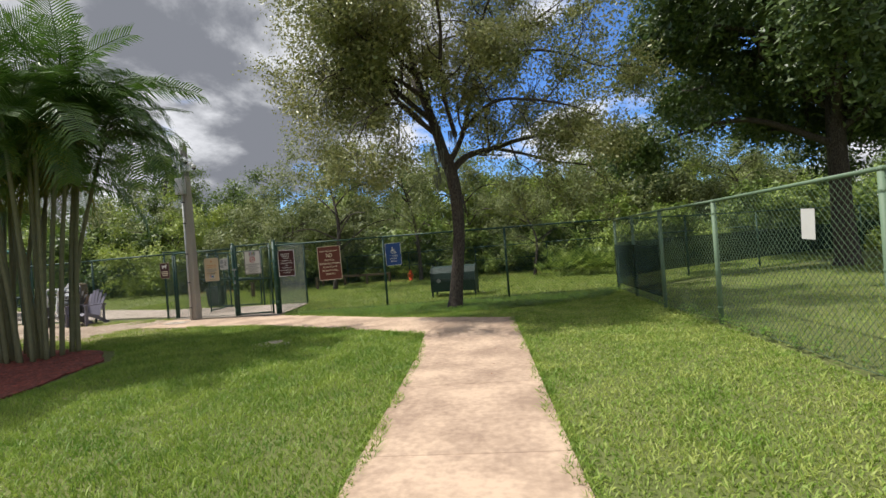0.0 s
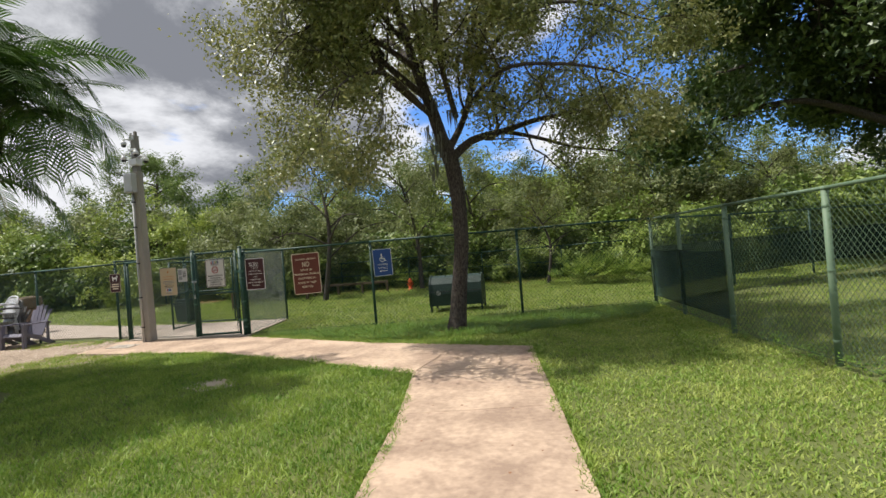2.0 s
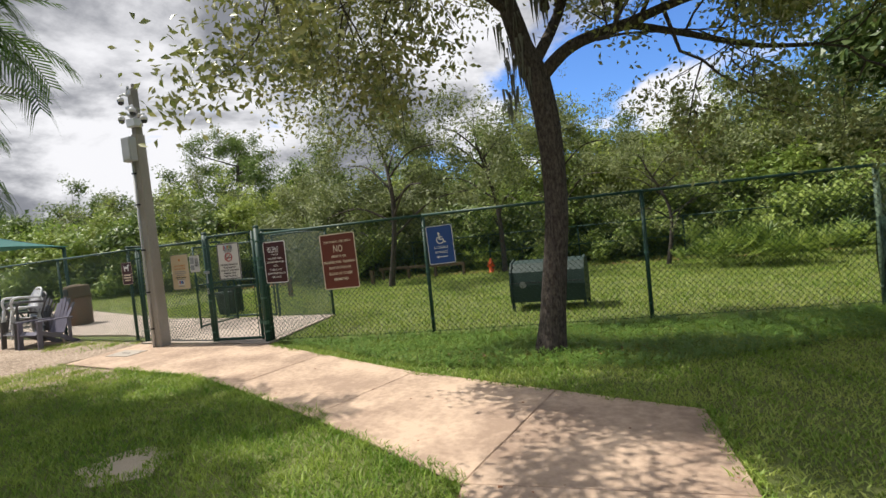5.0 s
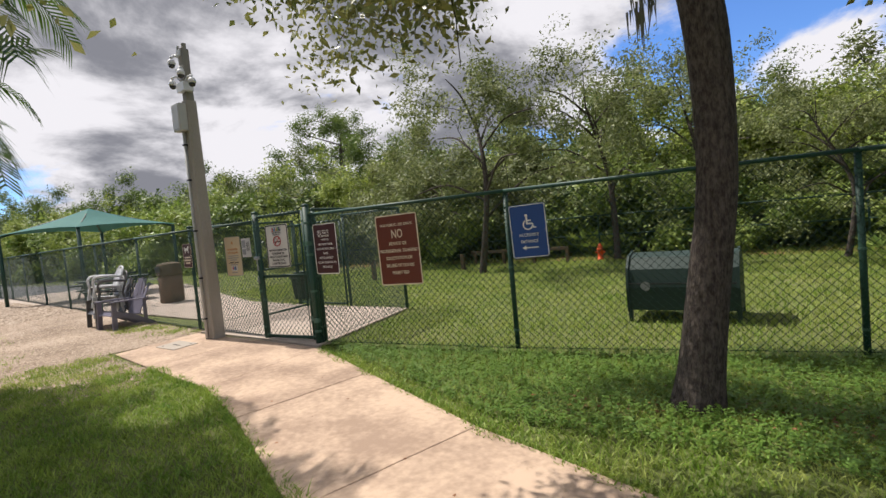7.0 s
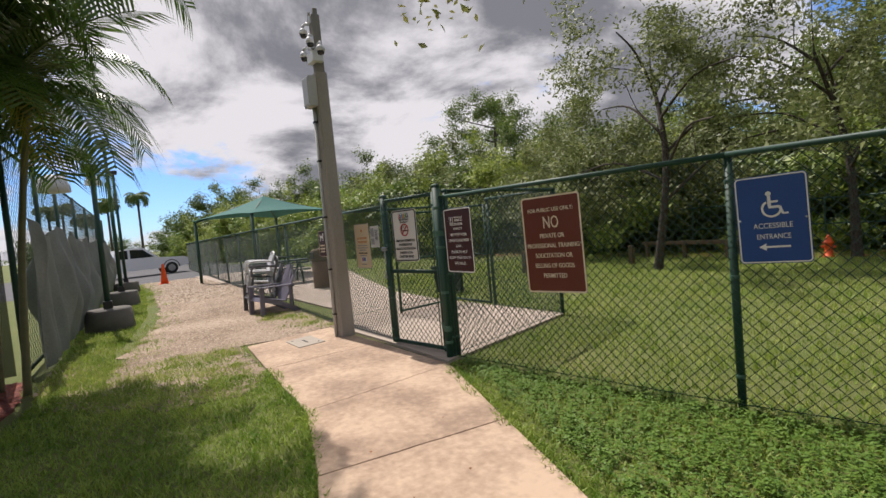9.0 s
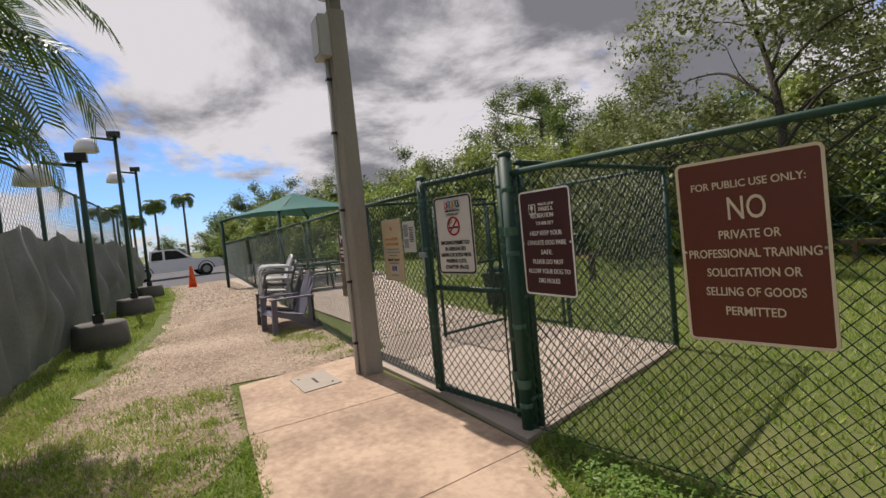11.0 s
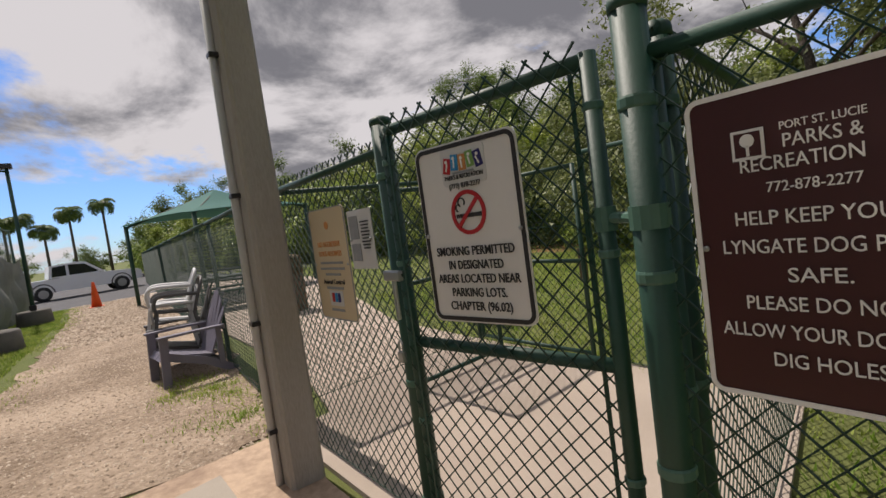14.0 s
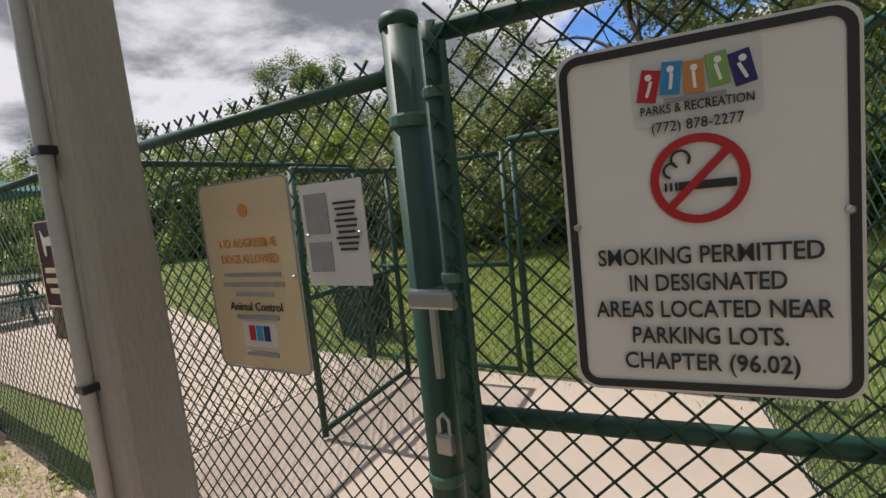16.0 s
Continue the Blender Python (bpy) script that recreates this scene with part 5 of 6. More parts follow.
def frond_mesh(rng, length, arch, n=34, leaf=0.34, width=0.022, twist=0.5, hang=0.5, bare=0.12):
    """A feather palm leaf along +x from the origin, arching over."""
    mb = MB()
    pts = []
    for i in range(13):
        t = i / 12
        a = radians(72) - arch * t
        p = Vector((0, 0, 0)) if i == 0 else pts[-1] + Vector((math.cos(a), 0, math.sin(a))) * length / 12
        pts.append(p)
    mb.tube(pts, [0.016 * (1 - 0.85 * i / 12) + 0.002 for i in range(13)], 4, False)
    for i in range(n):
        t = bare + (1 - bare) * (i + 0.5) / n
        k = min(int(t * 12), 11)
        p = pts[k].lerp(pts[k + 1], t * 12 - k)
        d = (pts[k + 1] - pts[k]).normalized()
        l = leaf * (0.55 + 0.9 * math.sin(math.pi * (0.12 + 0.80 * t))) * rng.uniform(0.85, 1.1)
        for s in (-1, 1):
            q = (Vector((0, s, 0)) * 1.0 + d * 0.75 + Vector((0, 0, 0.28 * twist))).normalized()
            m1 = p + q * l * 0.5
            e = p + q * l * 0.95 + Vector((0, 0, -hang * l * rng.uniform(0.6, 1.1)))
            w = d * width * 0.5
            mb.add([p - w * 0.6, p + w * 0.6, m1 + w, m1 - w, e], [(0, 1, 2, 3), (3, 2, 4)])
    return mb


def areca(name, x, y, label, stems, fronds, seed, scale=1.0, turn=0.0):
    rng = np.random.default_rng(seed)
    palm = thing(name, (x, y, 0), label, "palm")
    kinds = [frond_mesh(rng, 2.2, radians(a), 42, 0.44, 0.032, tw, hg).mesh("frond") for a, tw, hg in ((55, 0.7, 0.2), (90, 0.6, 0.3), (120, 0.5, 0.4), (150, 0.3, 0.6))]
    for me in kinds:
        me.materials.append(M["frond"])
    dry = frond_mesh(rng, 1.5, radians(190), 26, 0.30, 0.02, 0.2, 0.9).mesh("frond")
    dry.materials.append(M["yfrond"])
    for k in range(stems):
        a = rng.uniform(0, 2 * math.pi)
        r = rng.uniform(0.08, 0.55)
        h = rng.uniform(2.9, 4.5) * scale
        base = Vector((math.cos(a) * r, math.sin(a) * r, 0))
        out = Vector((math.cos(a), math.sin(a), 0)) * h * rng.uniform(0.03, 0.20)
        top = base + out + Vector((0, 0, h))
        part("stem", MB().tube(spline([tuple(base - Vector((0, 0, 0.05))), tuple(base + out * 0.35 + Vector((0, 0, h * 0.5))), tuple(top)], 6), [0.042 - 0.001 * i for i in range(13)], 8), "stem", palm, smooth=True)
        for j in range(fronds):
            b = rng.uniform(0, 360)
            kind = kinds[int(rng.integers(4))] if rng.uniform() > 0.10 else dry
            f = part("frond", kind, "frond", palm)
            f.matrix_basis = Matrix.Translation(top + Vector((0, 0, rng.uniform(-0.1, 0.12)))) @ pose(0, 0, 0, 0, 0, b) @ pose(0, 0, 0, rng.normal(0, 8), rng.uniform(-18, 28), 0) @ Matrix.Scale(rng.uniform(0.8, 1.15) * scale, 4)
    palm.rotation_euler.z = radians(turn)
    return palm


areca("palm", -9.1, 6.95, "clump of areca palms with thin stems and arching fronds", 17, 8, 3, 1.0)
areca("palm", -10.35, 7.15, "areca palm clump arching over the windscreen fence corner", 9, 7, 14, 0.82)
areca("palm", -10.2, 4.7, "areca palm clump in the red mulch bed", 8, 6, 9, 1.1)

# saw palmetto and far palms


def fan_bush(x, y, seed, n=34, s=1.0):
    rng = np.random.default_rng(seed)
    b = thing("palmetto", (x, y, 0), "saw palmetto clump with stiff fan leaves", "palmetto")
    mb = MB()
    for k in range(n):
        a, e = rng.uniform(0, 2 * math.pi), rng.uniform(0.35, 1.35)
        l = rng.uniform(0.6, 1.25) * s
        d = Vector((math.cos(a) * math.cos(e), math.sin(a) * math.cos(e), math.sin(e)))
        q = Vector((rng.normal(0, 0.4), rng.normal(0, 0.35), 0)) * s
        c = q + d * l
        mb.tube([q, c], 0.008, 4, False)
        sd = d.cross(Vector((0, 0, 1))).normalized()
        up = sd.cross(d)
        for j in range(9):
            g = radians(-95 + 190 * j / 8)
            u = d * math.cos(g) + sd * math.sin(g)
            w = (sd * math.cos(g) - d * math.sin(g)) * 0.042 * s
            tip = c + u * 0.48 * s + up * 0.05 * s
            mb.add([c, c + u * 0.25 * s + w, tip, c + u * 0.25 * s - w], [(0, 1, 2, 3)])
    part("foliage", mb, "leafa", b)


for i, (x, y, s) in enumerate(((-0.3, 19.0, 0.68), (0.5, 19.3, 0.72), (1.3, 18.8, 0.62), (2.4, 20.4, 0.65), (4.6, 19.6, 0.8), (-7.4, 23.0, 0.7))):
    fan_bush(x, y, 40 + i, 34, s)


def tall_palm(x, y, h, seed):
    rng = np.random.default_rng(seed)
    p = thing("palm", (x, y, 0), "tall slim palm far beyond the road", "palm", "far palms")
    part("trunk", MB().tube([(0, 0, -0.1), (0.2, 0, h * 0.5), (0.1, 0, h)], [0.22, 0.18, 0.15], 8), "greybark", p, smooth=True)
    for k in range(22):
        f = part("frond", FAR_FROND, "frond", p)
        f.matrix_basis = Matrix.Translation((0.1, 0, h)) @ pose(0, 0, 0, 0, 0, k * 137.5) @ pose(0, 0, 0, 0, rng.uniform(-20, 50), 0)


FAR_FROND = frond_mesh(np.random.default_rng(2), 2.1, radians(120), 16, 0.8, 0.14).mesh("frond")
FAR_FROND.materials.append(M["leafd"])
for i, (x, y, h) in enumerate(((-97.4, 14.4, 10.3), (-97.9, 10.2, 9.5), (-98.0, 4.4, 9.0), (-98.2, 2.7, 8.8), (-98.0, 7.0, 7.2))):
    tall_palm(x, y, h, 60 + i)
t = make_tree(17, "round dark tree far beyond the road", 6.5, 4.2, "leafd", "greybark", 0.2, 2, 14, 0.4, 0.2, 11, 0.6)
plant(t, [(-96.0, 22.0, 0.95, 0), (-99.0, 26.0, 0.75, 80), (-110.0, 30.0, 1.0, 150), (-120.0, 0.0, 0.8, 10), (-118.0, 12.0, 0.65, 99), (-112.0, 20.0, 0.7, 45)])

# ---- camera pole ----


def camera_pole():
    p = thing("camera_pole", (-9.55, 11.25, 0), "square grey concrete pole with security cameras", "pole")
    mb = MB()
    vs, fs = [], []
    zs = [-0.05, 0.4, 1.2, 2.4, 3.3, 3.78]
    for z in zs:
        w = 0.105 - 0.006 * z
        for a, b in ((-1, -0.8), (-0.8, -1), (0.8, -1), (1, -0.8), (1, 0.8), (0.8, 1), (-0.8, 1), (-1, 0.8)):
            vs.append((a * w, b * w, z))
    for i in range(len(zs) - 1):
        for k in range(8):
            fs.append((i * 8 + k, i * 8 + (k + 1) % 8, (i + 1) * 8 + (k + 1) % 8, (i + 1) * 8 + k))
    fs.append(tuple(40 + k for k in range(8)))
    part("shaft", MB().add(vs, fs), "pole", p)
    part("top_post", MB().box((0, 0.0, 4.14), (0.13, 0.12, 0.9), None, 0.015).box((0.02, 0.01, 4.62), (0.05, 0.06, 0.12), None, 0.01), "wood", p, "weathered grey timber post top")
    part("conduit", MB().tube([(-0.05, -0.128, 0.0), (-0.05, -0.122, 1.6), (-0.05, -0.112, 3.3)], 0.024, 10), "greybox", p, "grey conduit strapped to the pole", True)
    for z in (0.35, 1.0, 1.75, 2.55, 3.1):
        part("clip", MB().box((-0.05, -0.120 + 0.003 * z, z), (0.066, 0.062, 0.028), None, 0.006), "black", p)
    part("junction_box", MB().box((-0.06, -0.14, 3.52), (0.24, 0.12, 0.42), None, 0.012).box((-0.06, -0.205, 3.52), (0.20, 0.012, 0.36), None, 0.004), "greybox", p, "grey metal junction box")
    part("bracket", MB().box((0.03, -0.05, 3.98), (0.22, 0.16, 0.14), None, 0.01), "whitepl", p, "white camera bracket")
    part("bracket", MB().box((0, -0.09, 4.25), (0.16, 0.05, 0.05), None, 0.006), "whitepl", p, "white camera bracket")
    for x, y, z, arm in ((0.36, -0.10, 3.96, (0.08, -0.06, 4.06)), (0.17, -0.16, 4.12, (0.05, -0.07, 4.12)), (-0.20, -0.12, 4.05, (-0.04, -0.06, 4.10)), (-0.20, -0.10, 4.38, (-0.04, -0.05, 4.46))):
        c = part("camera", MB().tube([arm, ((arm[0] + x) / 2, (arm[1] + y) / 2, z + 0.13), (x, y, z + 0.12), (x, y, z + 0.06)], 0.020, 8).lathe((x, y, z), [(0.055, 0.0), (0.058, 0.04), (0.045, 0.075), (0.02, 0.085)], 16), "whitepl", p, "white dome security camera", True)
        part("dome", MB().lathe((x, y, z), [(0.012, -0.052), (0.035, -0.042), (0.048, -0.02), (0.05, 0.0)], 16), "dome", c, smooth=True)
    part("antenna", MB().box((-0.05, -0.06, 4.56), (0.04, 0.03, 0.16), Matrix.Rotation(0.3, 3, "Y"), 0.006).box((0.0, -0.05, 4.52), (0.09, 0.05, 0.10), None, 0.008), "greybox", p)


camera_pole()

# ---- chairs ----


def slat(mb, pts, w, t=0.018, across=(1, 0, 0)):
    """A curved strip of rectangular section along a line."""
    a = Vector(across)
    pts = [Vector(p) for p in pts]
    vs, fs = [], []
    for i, p in enumerate(pts):
        d = (pts[min(i + 1, len(pts) - 1)] - pts[max(i - 1, 0)]).normalized()
        n = d.cross(a).normalized()
        vs += [p - a * w / 2 - n * t / 2, p + a * w / 2 - n * t / 2, p + a * w / 2 + n * t / 2, p - a * w / 2 + n * t / 2]
    for i in range(len(pts) - 1):
        for k in range(4):
            fs.append((i * 4 + k, i * 4 + (k + 1) % 4, i * 4 + 4 + (k + 1) % 4, i * 4 + 4 + k))
    m = 4 * (len(pts) - 1)
    fs += [(3, 2, 1, 0), (m, m + 1, m + 2, m + 3)]
    return mb.add(vs, fs)


def adirondack(x, y, turn, label, material="purple"):
    c = thing("adirondack_chair", (x, y, 0), label, "chair", turn=turn)
    for i in range(5):
        dx = -0.20 + 0.10 * i
        h = 0.98 - 0.02 * (i - 2) ** 2 * 1.6
        part("back_slat", slat(MB(), [(dx * 0.85, 0.22, 0.24), (dx, 0.36, 0.6), (dx * 1.12, 0.48, h)], 0.086), material, c)
        part("seat_slat", slat(MB(), [(dx, 0.24, 0.24), (dx, -0.02, 0.30), (dx, -0.28, 0.36), (dx, -0.33, 0.30)], 0.088), material, c)
    for s in (-1, 1):
        part("armrest", slat(MB(), [(s * 0.30, 0.34, 0.56), (s * 0.31, 0.0, 0.57), (s * 0.30, -0.34, 0.57)], 0.10, 0.025), material, c)
        part("front_leg", slat(MB(), [(s * 0.29, -0.28, 0.56), (s * 0.30, -0.31, 0.0)], 0.045, 0.085), material, c)
        part("rear_leg", slat(MB(), [(s * 0.25, -0.26, 0.34), (s * 0.26, 0.12, 0.20), (s * 0.27, 0.46, 0.0)], 0.035, 0.09), material, c)
        part("arm_brace", slat(MB(), [(s * 0.29, 0.30, 0.55), (s * 0.28, 0.30, 0.12)], 0.03, 0.06), material, c)
    part("back_rail", MB().box((0, 0.37, 0.54), (0.6, 0.03, 0.06), None, 0.006), material, c)
    return c


def monobloc(x, y, z, turn, label, material="whitepl", tilt=0):
    c = thing("plastic_chair", (x, y, z), label, "chair", turn=turn)
    c.matrix_basis = pose(x, y, z, tilt, 0, turn)
    seat = MB()
    vs, fs = [], []
    n = 8
    for t in (0, 0.012):
        for j in range(n + 1):
            for i in range(n + 1):
                u, v = i / n * 2 - 1, j / n * 2 - 1
                vs.append((u * 0.22, v * 0.22, 0.42 - 0.02 * (1 - u * u) + 0.012 * v * -1 + t))
    k = (n + 1) ** 2
    for j in range(n):
        for i in range(n):
            q = j * (n + 1) + i
            fs += [(q, q + n + 1, q + n + 2, q + 1), (k + q, k + q + 1, k + q + n + 2, k + q + n + 1)]
    part("seat", MB().add(vs, fs), material, c, smooth=True)
    for i in range(6):
        dx = -0.15 + 0.06 * i
        part("back_slat", slat(MB(), [(dx * 0.9, 0.20, 0.43), (dx, 0.25, 0.6), (dx * 1.05, 0.31, 0.80 - 0.9 * dx * dx)], 0.035, 0.01), material, c)
    part("back_frame", MB().tube(spline([(-0.22, 0.22, 0.42), (-0.25, 0.26, 0.62), (-0.17, 0.32, 0.80), (0, 0.33, 0.84), (0.17, 0.32, 0.80), (0.25, 0.26, 0.62), (0.22, 0.22, 0.42)], 5), 0.020, 8), material, c, smooth=True)
    for s in (-1, 1):
        part("armrest", MB().tube(spline([(s * 0.24, 0.26, 0.64), (s * 0.28, 0.05, 0.65), (s * 0.27, -0.18, 0.64), (s * 0.25, -0.24, 0.55), (s * 0.24, -0.22, 0.42)], 5), 0.024, 8), material, c, smooth=True)
        part("leg", slat(MB(), [(s * 0.21, -0.21, 0.42), (s * 0.25, -0.26, 0.0)], 0.05, 0.04), material, c)
        part("leg", slat(MB(), [(s * 0.20, 0.21, 0.42), (s * 0.24, 0.30, 0.0)], 0.05, 0.04), material, c)
    return c


adirondack(-13.15, 11.22, 6, "faded purple grey adirondack chair by the fence")
adirondack(-13.9, 11.24, -3, "weathered grey adirondack chair beside a purple one", "dgrey")
monobloc(-14.0, 11.20, 0.20, -6, "white plastic chair stacked on an adirondack chair", "whitepl", -4)
monobloc(-13.93, 11.24, 0.31, -4, "dark grey plastic chair in a stack", "dgrey", -4)
monobloc(-14.0, 11.20, 0.42, -7, "white plastic chair on top of the stack", "whitepl", -4)

# ---- park things ----


def litter_bin(x, y):
    b = thing("litter_bin", (x, y, 0.035), "brown aggregate litter bin with hooded lid", "litter bin")
    part("body", MB().lathe((0, 0, 0), [(0.30, 0), (0.31, 0.03), (0.31, 0.74), (0.29, 0.76)], 20), "pebblecan", b, smooth=True)
    part("lid", MB().lathe((0, 0, 0.76), [(0.33, 0), (0.33, 0.05), (0.31, 0.08), (0.31, 0.28), (0.27, 0.33), (0.1, 0.36)], 20), "postwood", b, "brown plastic hood", True)
    part("flap", MB().box((0, -0.312, 0.93), (0.30, 0.02, 0.16), None, 0.008), "black", b)


litter_bin(-16.3, 13.6)


def dog_bin(x, y, turn):
    b = thing("trash_bin", (x, y, 0.035), "dark green square trash bin", "trash bin", turn=turn)
    part("body", MB().add([(sx * w, sy * w, z) for z, w in ((0, 0.19), (0.5, 0.23)) for sx, sy in ((-1, -1), (1, -1), (1, 1), (-1, 1))], [(3, 2, 1, 0), (4, 5, 6, 7), (0, 1, 5, 4), (1, 2, 6, 5), (2, 3, 7, 6), (3, 0, 4, 7)]), "binpaint", b)
    part("lid", MB().box((0, 0, 0.54), (0.50, 0.50, 0.07), None, 0.02).box((0, 0.05, 0.61), (0.44, 0.36, 0.08), None, 0.02), "binpaint", b)
    part("post", MB().tube([(0.28, 0.1, -0.1), (0.28, 0.1, 1.3)], 0.03, 8), "green", b)


dog_bin(-11.6, 14.6, 15)


def barrel_bin(x, y, turn):
    """A long half-round steel bin on short legs."""
    b = thing("roll_top_bin", (x, y, 0), "dark green steel bin with rounded lid on legs", "bin", turn=turn)
    prof = [(-0.36, 0.16), (-0.38, 0.45), (-0.34, 0.68), (-0.22, 0.82), (0, 0.87), (0.22, 0.82), (0.34, 0.68), (0.38, 0.45), (0.36, 0.16)]
    L = 0.62

    def sweep(x0, x1, grow_=0.0):
        n = len(prof)
        vs = [(xx, p[0] * (1 + grow_), 0.5 + (p[1] - 0.5) * (1 + grow_)) for xx in (x0, x1) for p in prof]
        return [vs, [(i, i + 1, n + i + 1, n + i) for i in range(n - 1)] + [tuple(range(n))[::-1], tuple(range(n, 2 * n)), (0, n, 2 * n - 1, n - 1)]]
    part("body", MB().add(*sweep(-L, L)), "binpaint", b)
    for s in (-1, 1):
        part("end_plate", MB().add(*sweep(s * L - 0.015, s * L + 0.015, 0.06)), "binpaint", b)
        for q in (-1, 1):
            part("leg", MB().box((s * (L - 0.01), q * 0.32, 0.09), (0.05, 0.05, 0.2), None, 0.006), "binpaint", b)
    part("sticker", MB().lathe((0, 0, 0), [(0.06, 0), (0.06, 0.004)], 16), "inkgrey", b, "round faded sticker").matrix_basis = pose(-0.40, -0.388, 0.47, 90)
    part("seam", MB().box((0, -0.385, 0.50), (1.2, 0.012, 0.02)), "black", b)


barrel_bin(-3.18, 14.12, 3)


def hydrant(x, y):
    """A small cast hydrant."""
    h = thing("fire_hydrant", (x, y, 0), "small orange red fire hydrant in the dog park", "hydrant")
    h.scale = (0.7, 0.7, 0.7)
    part("barrel", MB().lathe((0, 0, 0), [(0.16, 0), (0.16, 0.04), (0.11, 0.06), (0.11, 0.42), (0.15, 0.44), (0.15, 0.48), (0.11, 0.50), (0.10, 0.58), (0.05, 0.66), (0.03, 0.72)], 14), "orange", h, smooth=True)
    for s in (-1, 1):
        part("nozzle", MB().tube([(s * 0.1, 0, 0.34), (s * 0.19, 0, 0.34)], 0.05, 10), "orange", h)


hydrant(-6.9, 21.6)


def shade_canopy(x, y, turn):
    s = thing("shade_canopy", (x, y, 0), "teal hip-roofed fabric shade canopy on four posts", "shade canopy", turn=turn)
    w, e, top, n = 2.0, 2.5, 3.3, 8
    vs, fs = [], []
    for t in (0, 0.015):
        for side in range(4):
            a = radians(90 * side)
            for j in range(n + 1):
                for i in range(n + 1):
                    u, v = i / n * 2 - 1, j / n
                    px, py = u * w * (1 - v), -w * (1 - v)
                    sag = 0.16 * (1 - u * u) * (1 - v) - 0.18 * math.sin(math.pi * v) * 0.7
                    py += 0.22 * (1 - u * u) * (1 - v)
                    vs.append((px * math.cos(a) - py * math.sin(a), px * math.sin(a) + py * math.cos(a), e + (top - e) * v + sag * 0.6 + t))
    for b in range(8):
        o = b * (n + 1) ** 2
        for j in range(n):
            for i in range(n):
                q = o + j * (n + 1) + i
                fs.append((q, q + 1, q + n + 2, q + n + 1))
    part("canopy", MB().add(vs, fs), "canvas", s, "teal stretched fabric", True)
    for a in (-1, 1):
        for b in (-1, 1):
            part("post", MB().tube([(a * 1.9, b * 1.9, -0.1), (a * 1.9, b * 1.9, 2.5)], 0.06, 10), "green", s, smooth=True)
    for a in (-1, 1):
        part("ridge_pole", MB().tube([(a * 1.9, -1.9, 2.45), (0, 0, 3.24), (-a * 1.9, 1.9, 2.45)], 0.035, 8), "green", s)


shade_canopy(-23.4, 14.1, 20)


def picnic_table(x, y, turn):
    t = thing("picnic_table", (x, y, 0.035), "dark green metal picnic table under the canopy", "picnic table", turn=turn)
    part("tabletop", MB().box((0, 0, 0.74), (1.8, 0.75, 0.05), None, 0.01), "binpaint", t)
    for s in (-1, 1):
        part("bench", MB().box((0, s * 0.65, 0.45), (1.8, 0.28, 0.045), None, 0.01), "binpaint", t)
        part("leg", MB().tube([(s * 0.65, -0.7, 0), (s * 0.65, -0.25, 0.72), (s * 0.65, 0.25, 0.72), (s * 0.65, 0.7, 0)], 0.03, 8), "green", t)


picnic_table(-23.0, 14.3, 30)
picnic_table(-19.2, 13.2, 80)


def traffic_cone(x, y):
    c = thing("traffic_cone", (x, y, 0.01), "orange traffic cone at the end of the drive", "traffic cone")
    part("cone", MB().lathe((0, 0, 0.03), [(0.16, 0), (0.05, 0.82), (0.035, 0.86)], 16), "orange", c, smooth=True)
    part("base", MB().box((0, 0, 0.018), (0.42, 0.42, 0.036), None, 0.01), "orange", c)


traffic_cone(-27.6, 10.65)

# posts and low timber in the park
for x, y, h in ((-12.2, 17.5, 0.6), (-10.6, 19.8, 0.5)):
    solid("timber_post", MB().box((0, 0, h / 2 - 0.05), (0.11, 0.11, h + 0.1), None, 0.012), "postwood", "short brown timber post in the dog park", "post", place=(x, y, 0))
w = thing("post_and_rail", (-9.5, 21.3, 0), "low brown post and rail in the dog park", "rail")
for x in (-1.6, -0.5, 0.6, 1.7):
    part("post", MB().box((x, 0, 0.22), (0.09, 0.09, 0.5), None, 0.01), "postwood", w)
part("rail", MB().box((0, 0, 0.42), (3.5, 0.06, 0.10), None, 0.01), "postwood", w)

# ---- windscreen fence by the drive ----


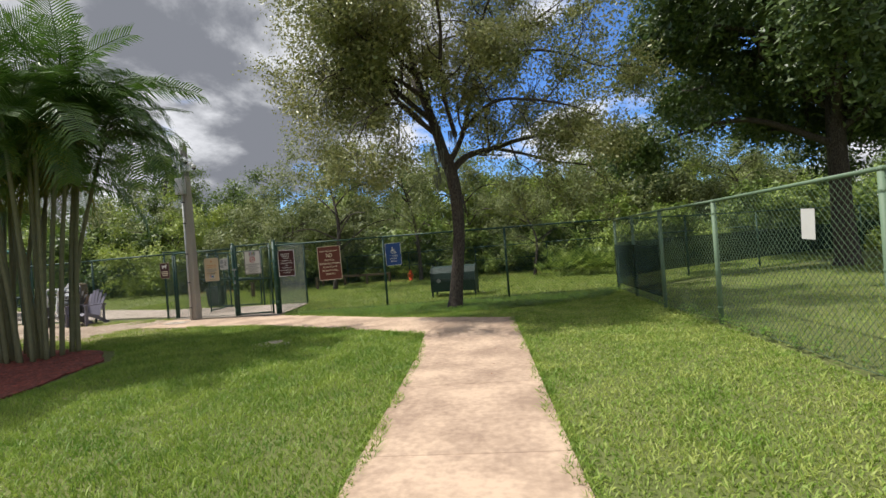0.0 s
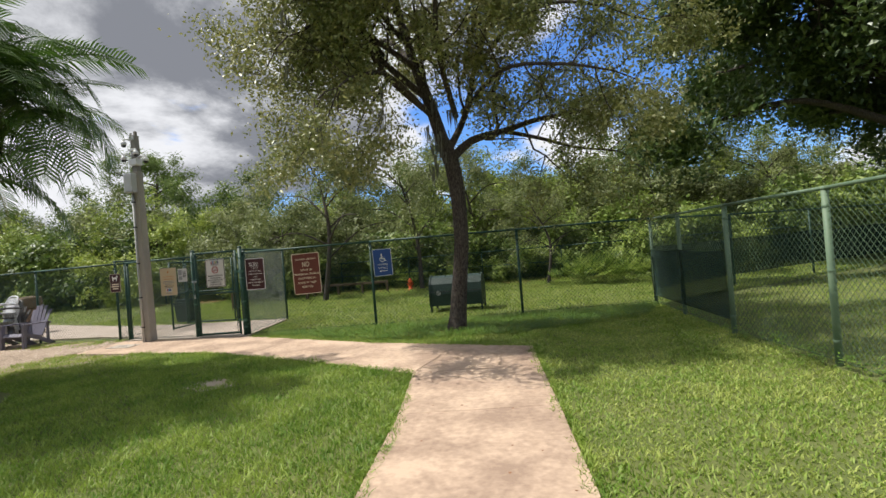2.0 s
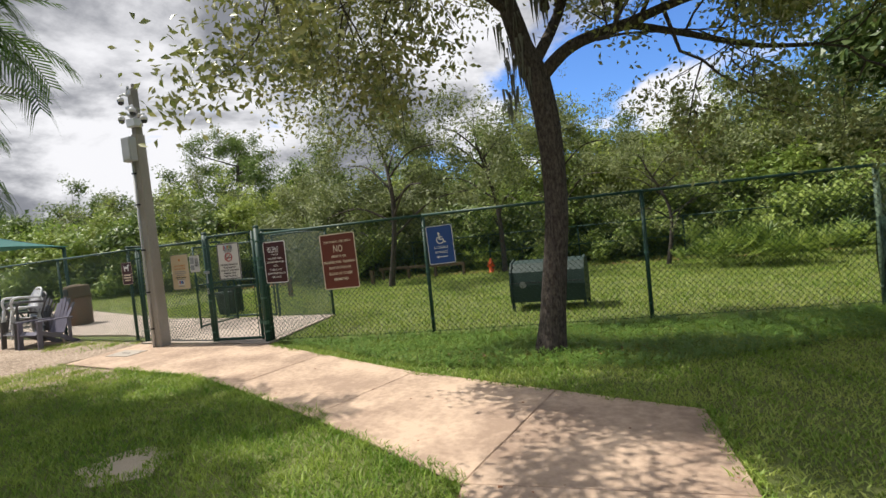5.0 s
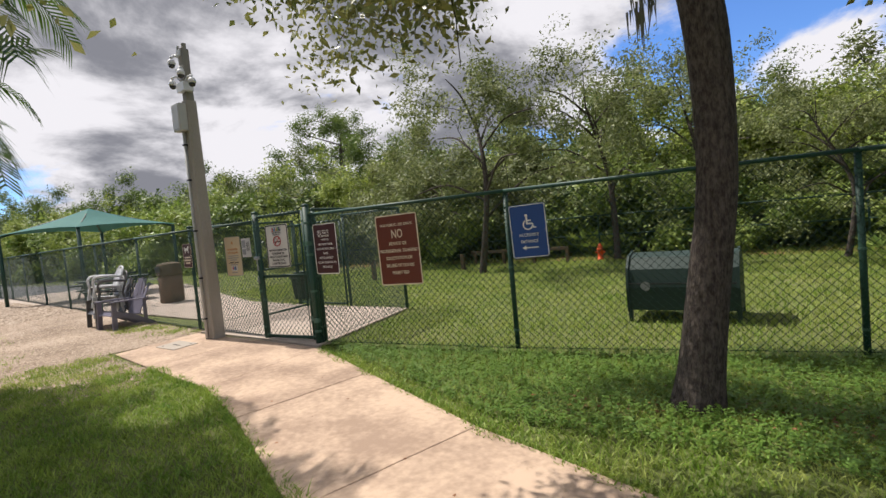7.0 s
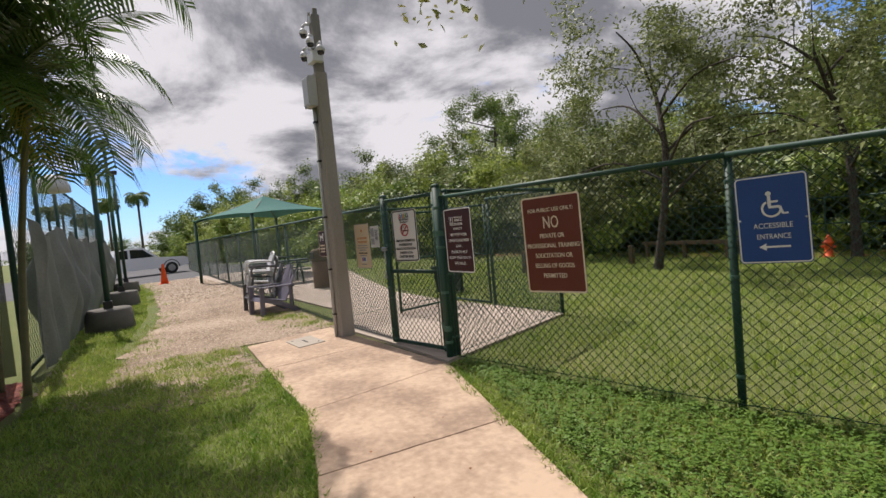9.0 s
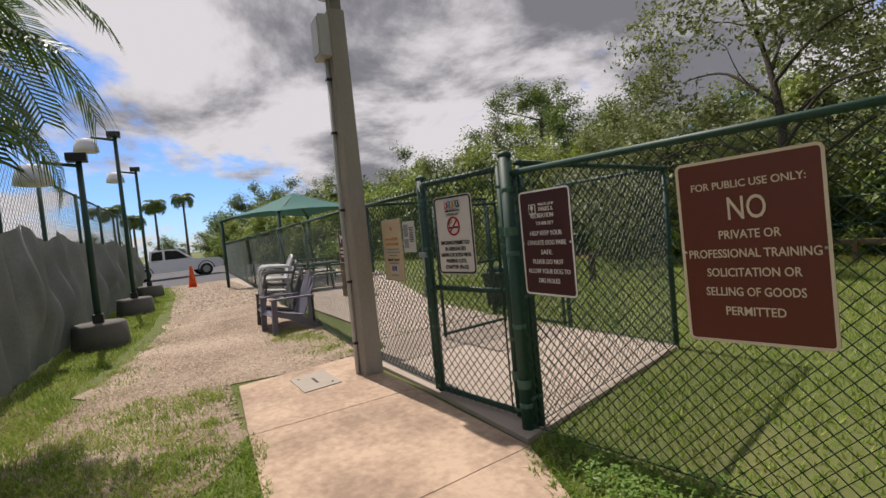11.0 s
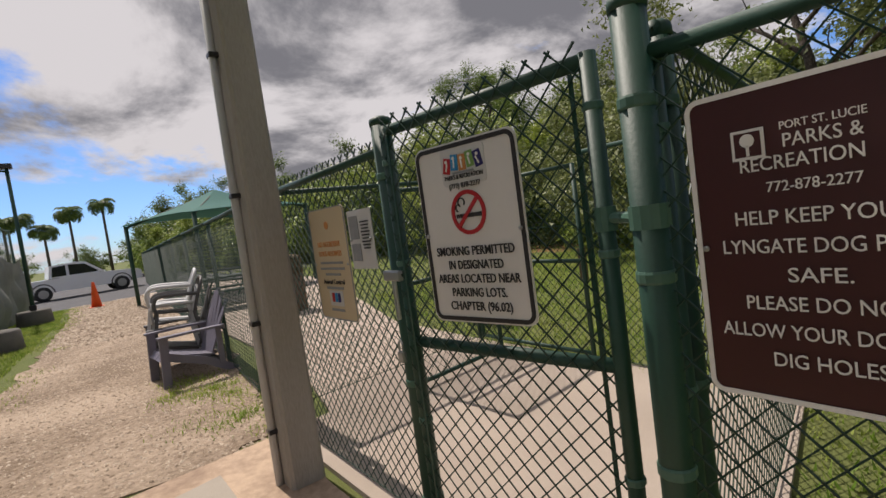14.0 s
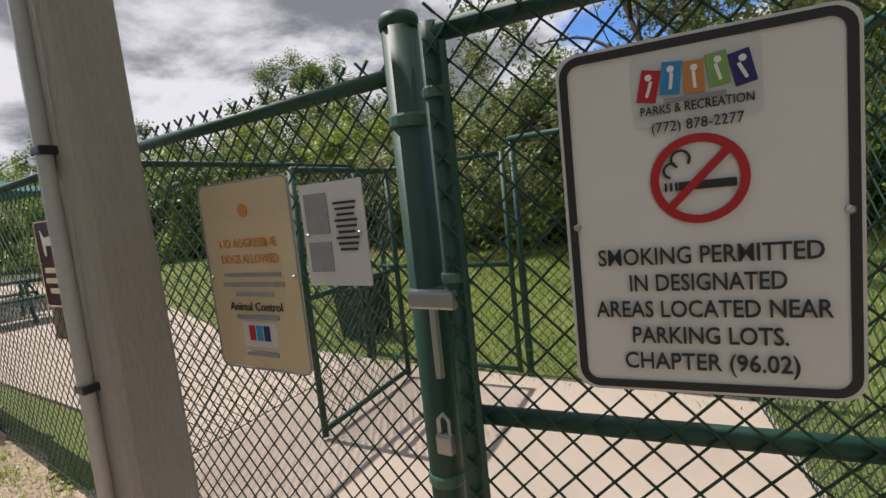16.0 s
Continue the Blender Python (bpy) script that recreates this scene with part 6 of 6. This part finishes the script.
def court_fence():
    f = thing("court_fence", (0, 0, 0), "tall dark green court fence with a loose grey windscreen", "fence")
    xs = [-10.95, -13.2, -15.4, -18.4, -21.4, -25.0, -28.6]
    row = [(x, 7.55 - 0.062 * (x - xs[0])) for x in xs]
    for x, y in row:
        o = part("post", post(3.0, 0.035), "green", f, smooth=True)
        o.matrix_basis = pose(x, y, 0)
    for z in (0.12, 2.98):
        part("rail", MB().tube([(*row[0], z), (*row[-1], z)], 0.024, 8), "green", f, smooth=True)
    length = math.dist(row[0], row[-1])
    net_ = part("chain_link_mesh", link_mesh(length, 2.9, 0.06, 0.14, 0.003), "wire", f)
    net_.matrix_basis = pose(row[-1][0], row[-1][1] - 0.02, 0, 0, 0, math.degrees(math.atan2(row[0][1] - row[-1][1], row[0][0] - row[-1][0])))
    for a, b in zip(row, row[1:]):
        cloth(f, (a[0] - 0.02, a[1] + 0.05), (b[0] + 0.02, b[1] + 0.05), 0.10, 2.06, "whitescreen", "windscreen", 0.17, 44, 14, off=-0.16)
    for y in (4.6, 2.2, -0.2, -2.6):
        o = part("post", post(3.0, 0.035), "green", f, smooth=True)
        o.matrix_basis = pose(-11.2, y, 0)
    part("rail", MB().tube([(*row[0], 2.98), (-11.2, -2.6, 2.98)], 0.024, 8), "green", f, smooth=True)
    cloth(f, (-11.0, 7.45), (-11.2, -2.6), 0.10, 1.95, "screen", "windscreen", 0.05, 40, 10, off=0.05)
    net_ = part("chain_link_mesh", link_mesh(9.6, 2.9, 0.06, 0.14, 0.003), "wire", f)
    net_.matrix_basis = pose(-11.2, -2.6, 0, 0, 0, 88.5)
    return f


court_fence()


def court_lamp(x, y, h):
    l = thing("court_lamp", (x, y, 0), "dark green floodlight pole on a concrete block", "lamp post", "court lamps")
    part("ballast", MB().lathe((0, 0, 0), [(0.42, 0), (0.43, 0.03), (0.40, 0.40), (0.37, 0.43)], 20), "ballast", l, "dark round concrete block", True)
    part("collar", MB().box((0, 0, 0.50), (0.16, 0.16, 0.16), None, 0.015), "black", l)
    part("pole", MB().tube([(0, 0, 0.42), (0, 0, h)], [0.055, 0.045], 12), "green", l, smooth=True)
    arm = part("arm", MB().tube([(0, 0, h - 0.12), (0, -0.5, h - 0.05)], 0.03, 8), "green", l)
    part("floodlight", MB().box((0, -0.02, h + 0.02), (0.26, 0.30, 0.14), None, 0.02), "black", l, "black box floodlight")
    part("reflector", MB().lathe((0, -0.62, h - 0.42), [(0.05, 0.34), (0.20, 0.30), (0.26, 0.12), (0.27, 0.0)][::-1], 16), "whitepl", l, "white round lamp reflector", True)
    return l


for x, y, h in ((-14.8, 8.48, 3.2), (-19.6, 8.85, 4.6), (-24.8, 9.15, 4.5)):
    court_lamp(x, y, h)

# ---- pickup ----


def pickup(x, y, turn):
    c = thing("pickup_truck", (x, y, 0.01), "white pickup truck parked on the road", "pickup truck", turn=turn)
    prof = [(-2.7, 0.45), (-2.72, 1.02), (-0.95, 1.06), (-0.85, 1.10), (0.55, 1.10), (0.95, 1.08), (2.45, 1.00), (2.62, 0.90), (2.66, 0.50), (2.2, 0.40), (-2.2, 0.40)]
    part("body", MB().prism(prof, -0.88, 0.88, Matrix.Rotation(radians(90), 4, "X")), "carpaint", c)
    cab = [(-1.35, 1.08), (-1.25, 1.70), (-0.2, 1.76), (0.25, 1.70), (1.0, 1.10)]
    part("cab", MB().prism(cab, -0.80, 0.80, Matrix.Rotation(radians(90), 4, "X")), "carpaint", c)
    for s in (-1, 1):
        for q in ([(-1.22, 1.14), (-1.14, 1.62), (-0.62, 1.66), (-0.62, 1.14)], [(-0.5, 1.14), (-0.5, 1.67), (0.18, 1.62), (0.75, 1.14)]):
            part("side_window", MB().prism(q, -0.006, 0.006, Matrix.Translation((0, s * 0.803, 0)) @ Matrix.Rotation(radians(90), 4, "X")), "glass", c)
        part("mirror", MB().box((0.72, s * 0.95, 1.22), (0.10, 0.18, 0.14), None, 0.02), "carpaint", c)
        for xx in (-1.65, 1.65):
            w_ = part("wheel", MB().lathe((0, 0, 0), [(0.22, -0.11), (0.34, -0.10), (0.37, -0.06), (0.37, 0.06), (0.34, 0.10), (0.22, 0.11)], 20), "tyre", c, smooth=True)
            w_.matrix_basis = pose(xx, s * 0.80, 0.37, 90)
            part("rim", MB().lathe((0, 0, 0), [(0.21, -0.115), (0.16, -0.09), (0.05, -0.118), (0.05, 0.118), (0.16, 0.09), (0.21, 0.115)], 16), "rim", w_)
            part("wheel_arch", MB().tube([(xx + 0.46 * math.cos(radians(a)), s * 0.885, 0.40 + 0.46 * math.sin(radians(a))) for a in range(0, 181, 20)], 0.03, 6), "dgrey", c)
        part("headlight", MB().box((2.60, s * 0.66, 0.82), (0.08, 0.34, 0.16), None, 0.02), "rim", c)
    part("windscreen", MB().add([(0.27, -0.72, 1.70), (0.27, 0.72, 1.70), (1.02, 0.76, 1.13), (1.02, -0.76, 1.13), (0.25, -0.72, 1.69), (0.25, 0.72, 1.69), (1.0, 0.76, 1.12), (1.0, -0.76, 1.12)], [(0, 1, 2, 3), (7, 6, 5, 4)]), "glass", c)
    part("bumper", MB().box((2.68, 0, 0.55), (0.14, 1.7, 0.2), None, 0.03), "dgrey", c)
    part("grille", MB().box((2.66, 0, 0.80), (0.06, 0.9, 0.18), None, 0.02), "black", c)


pickup(-38.5, 10.3, 98)
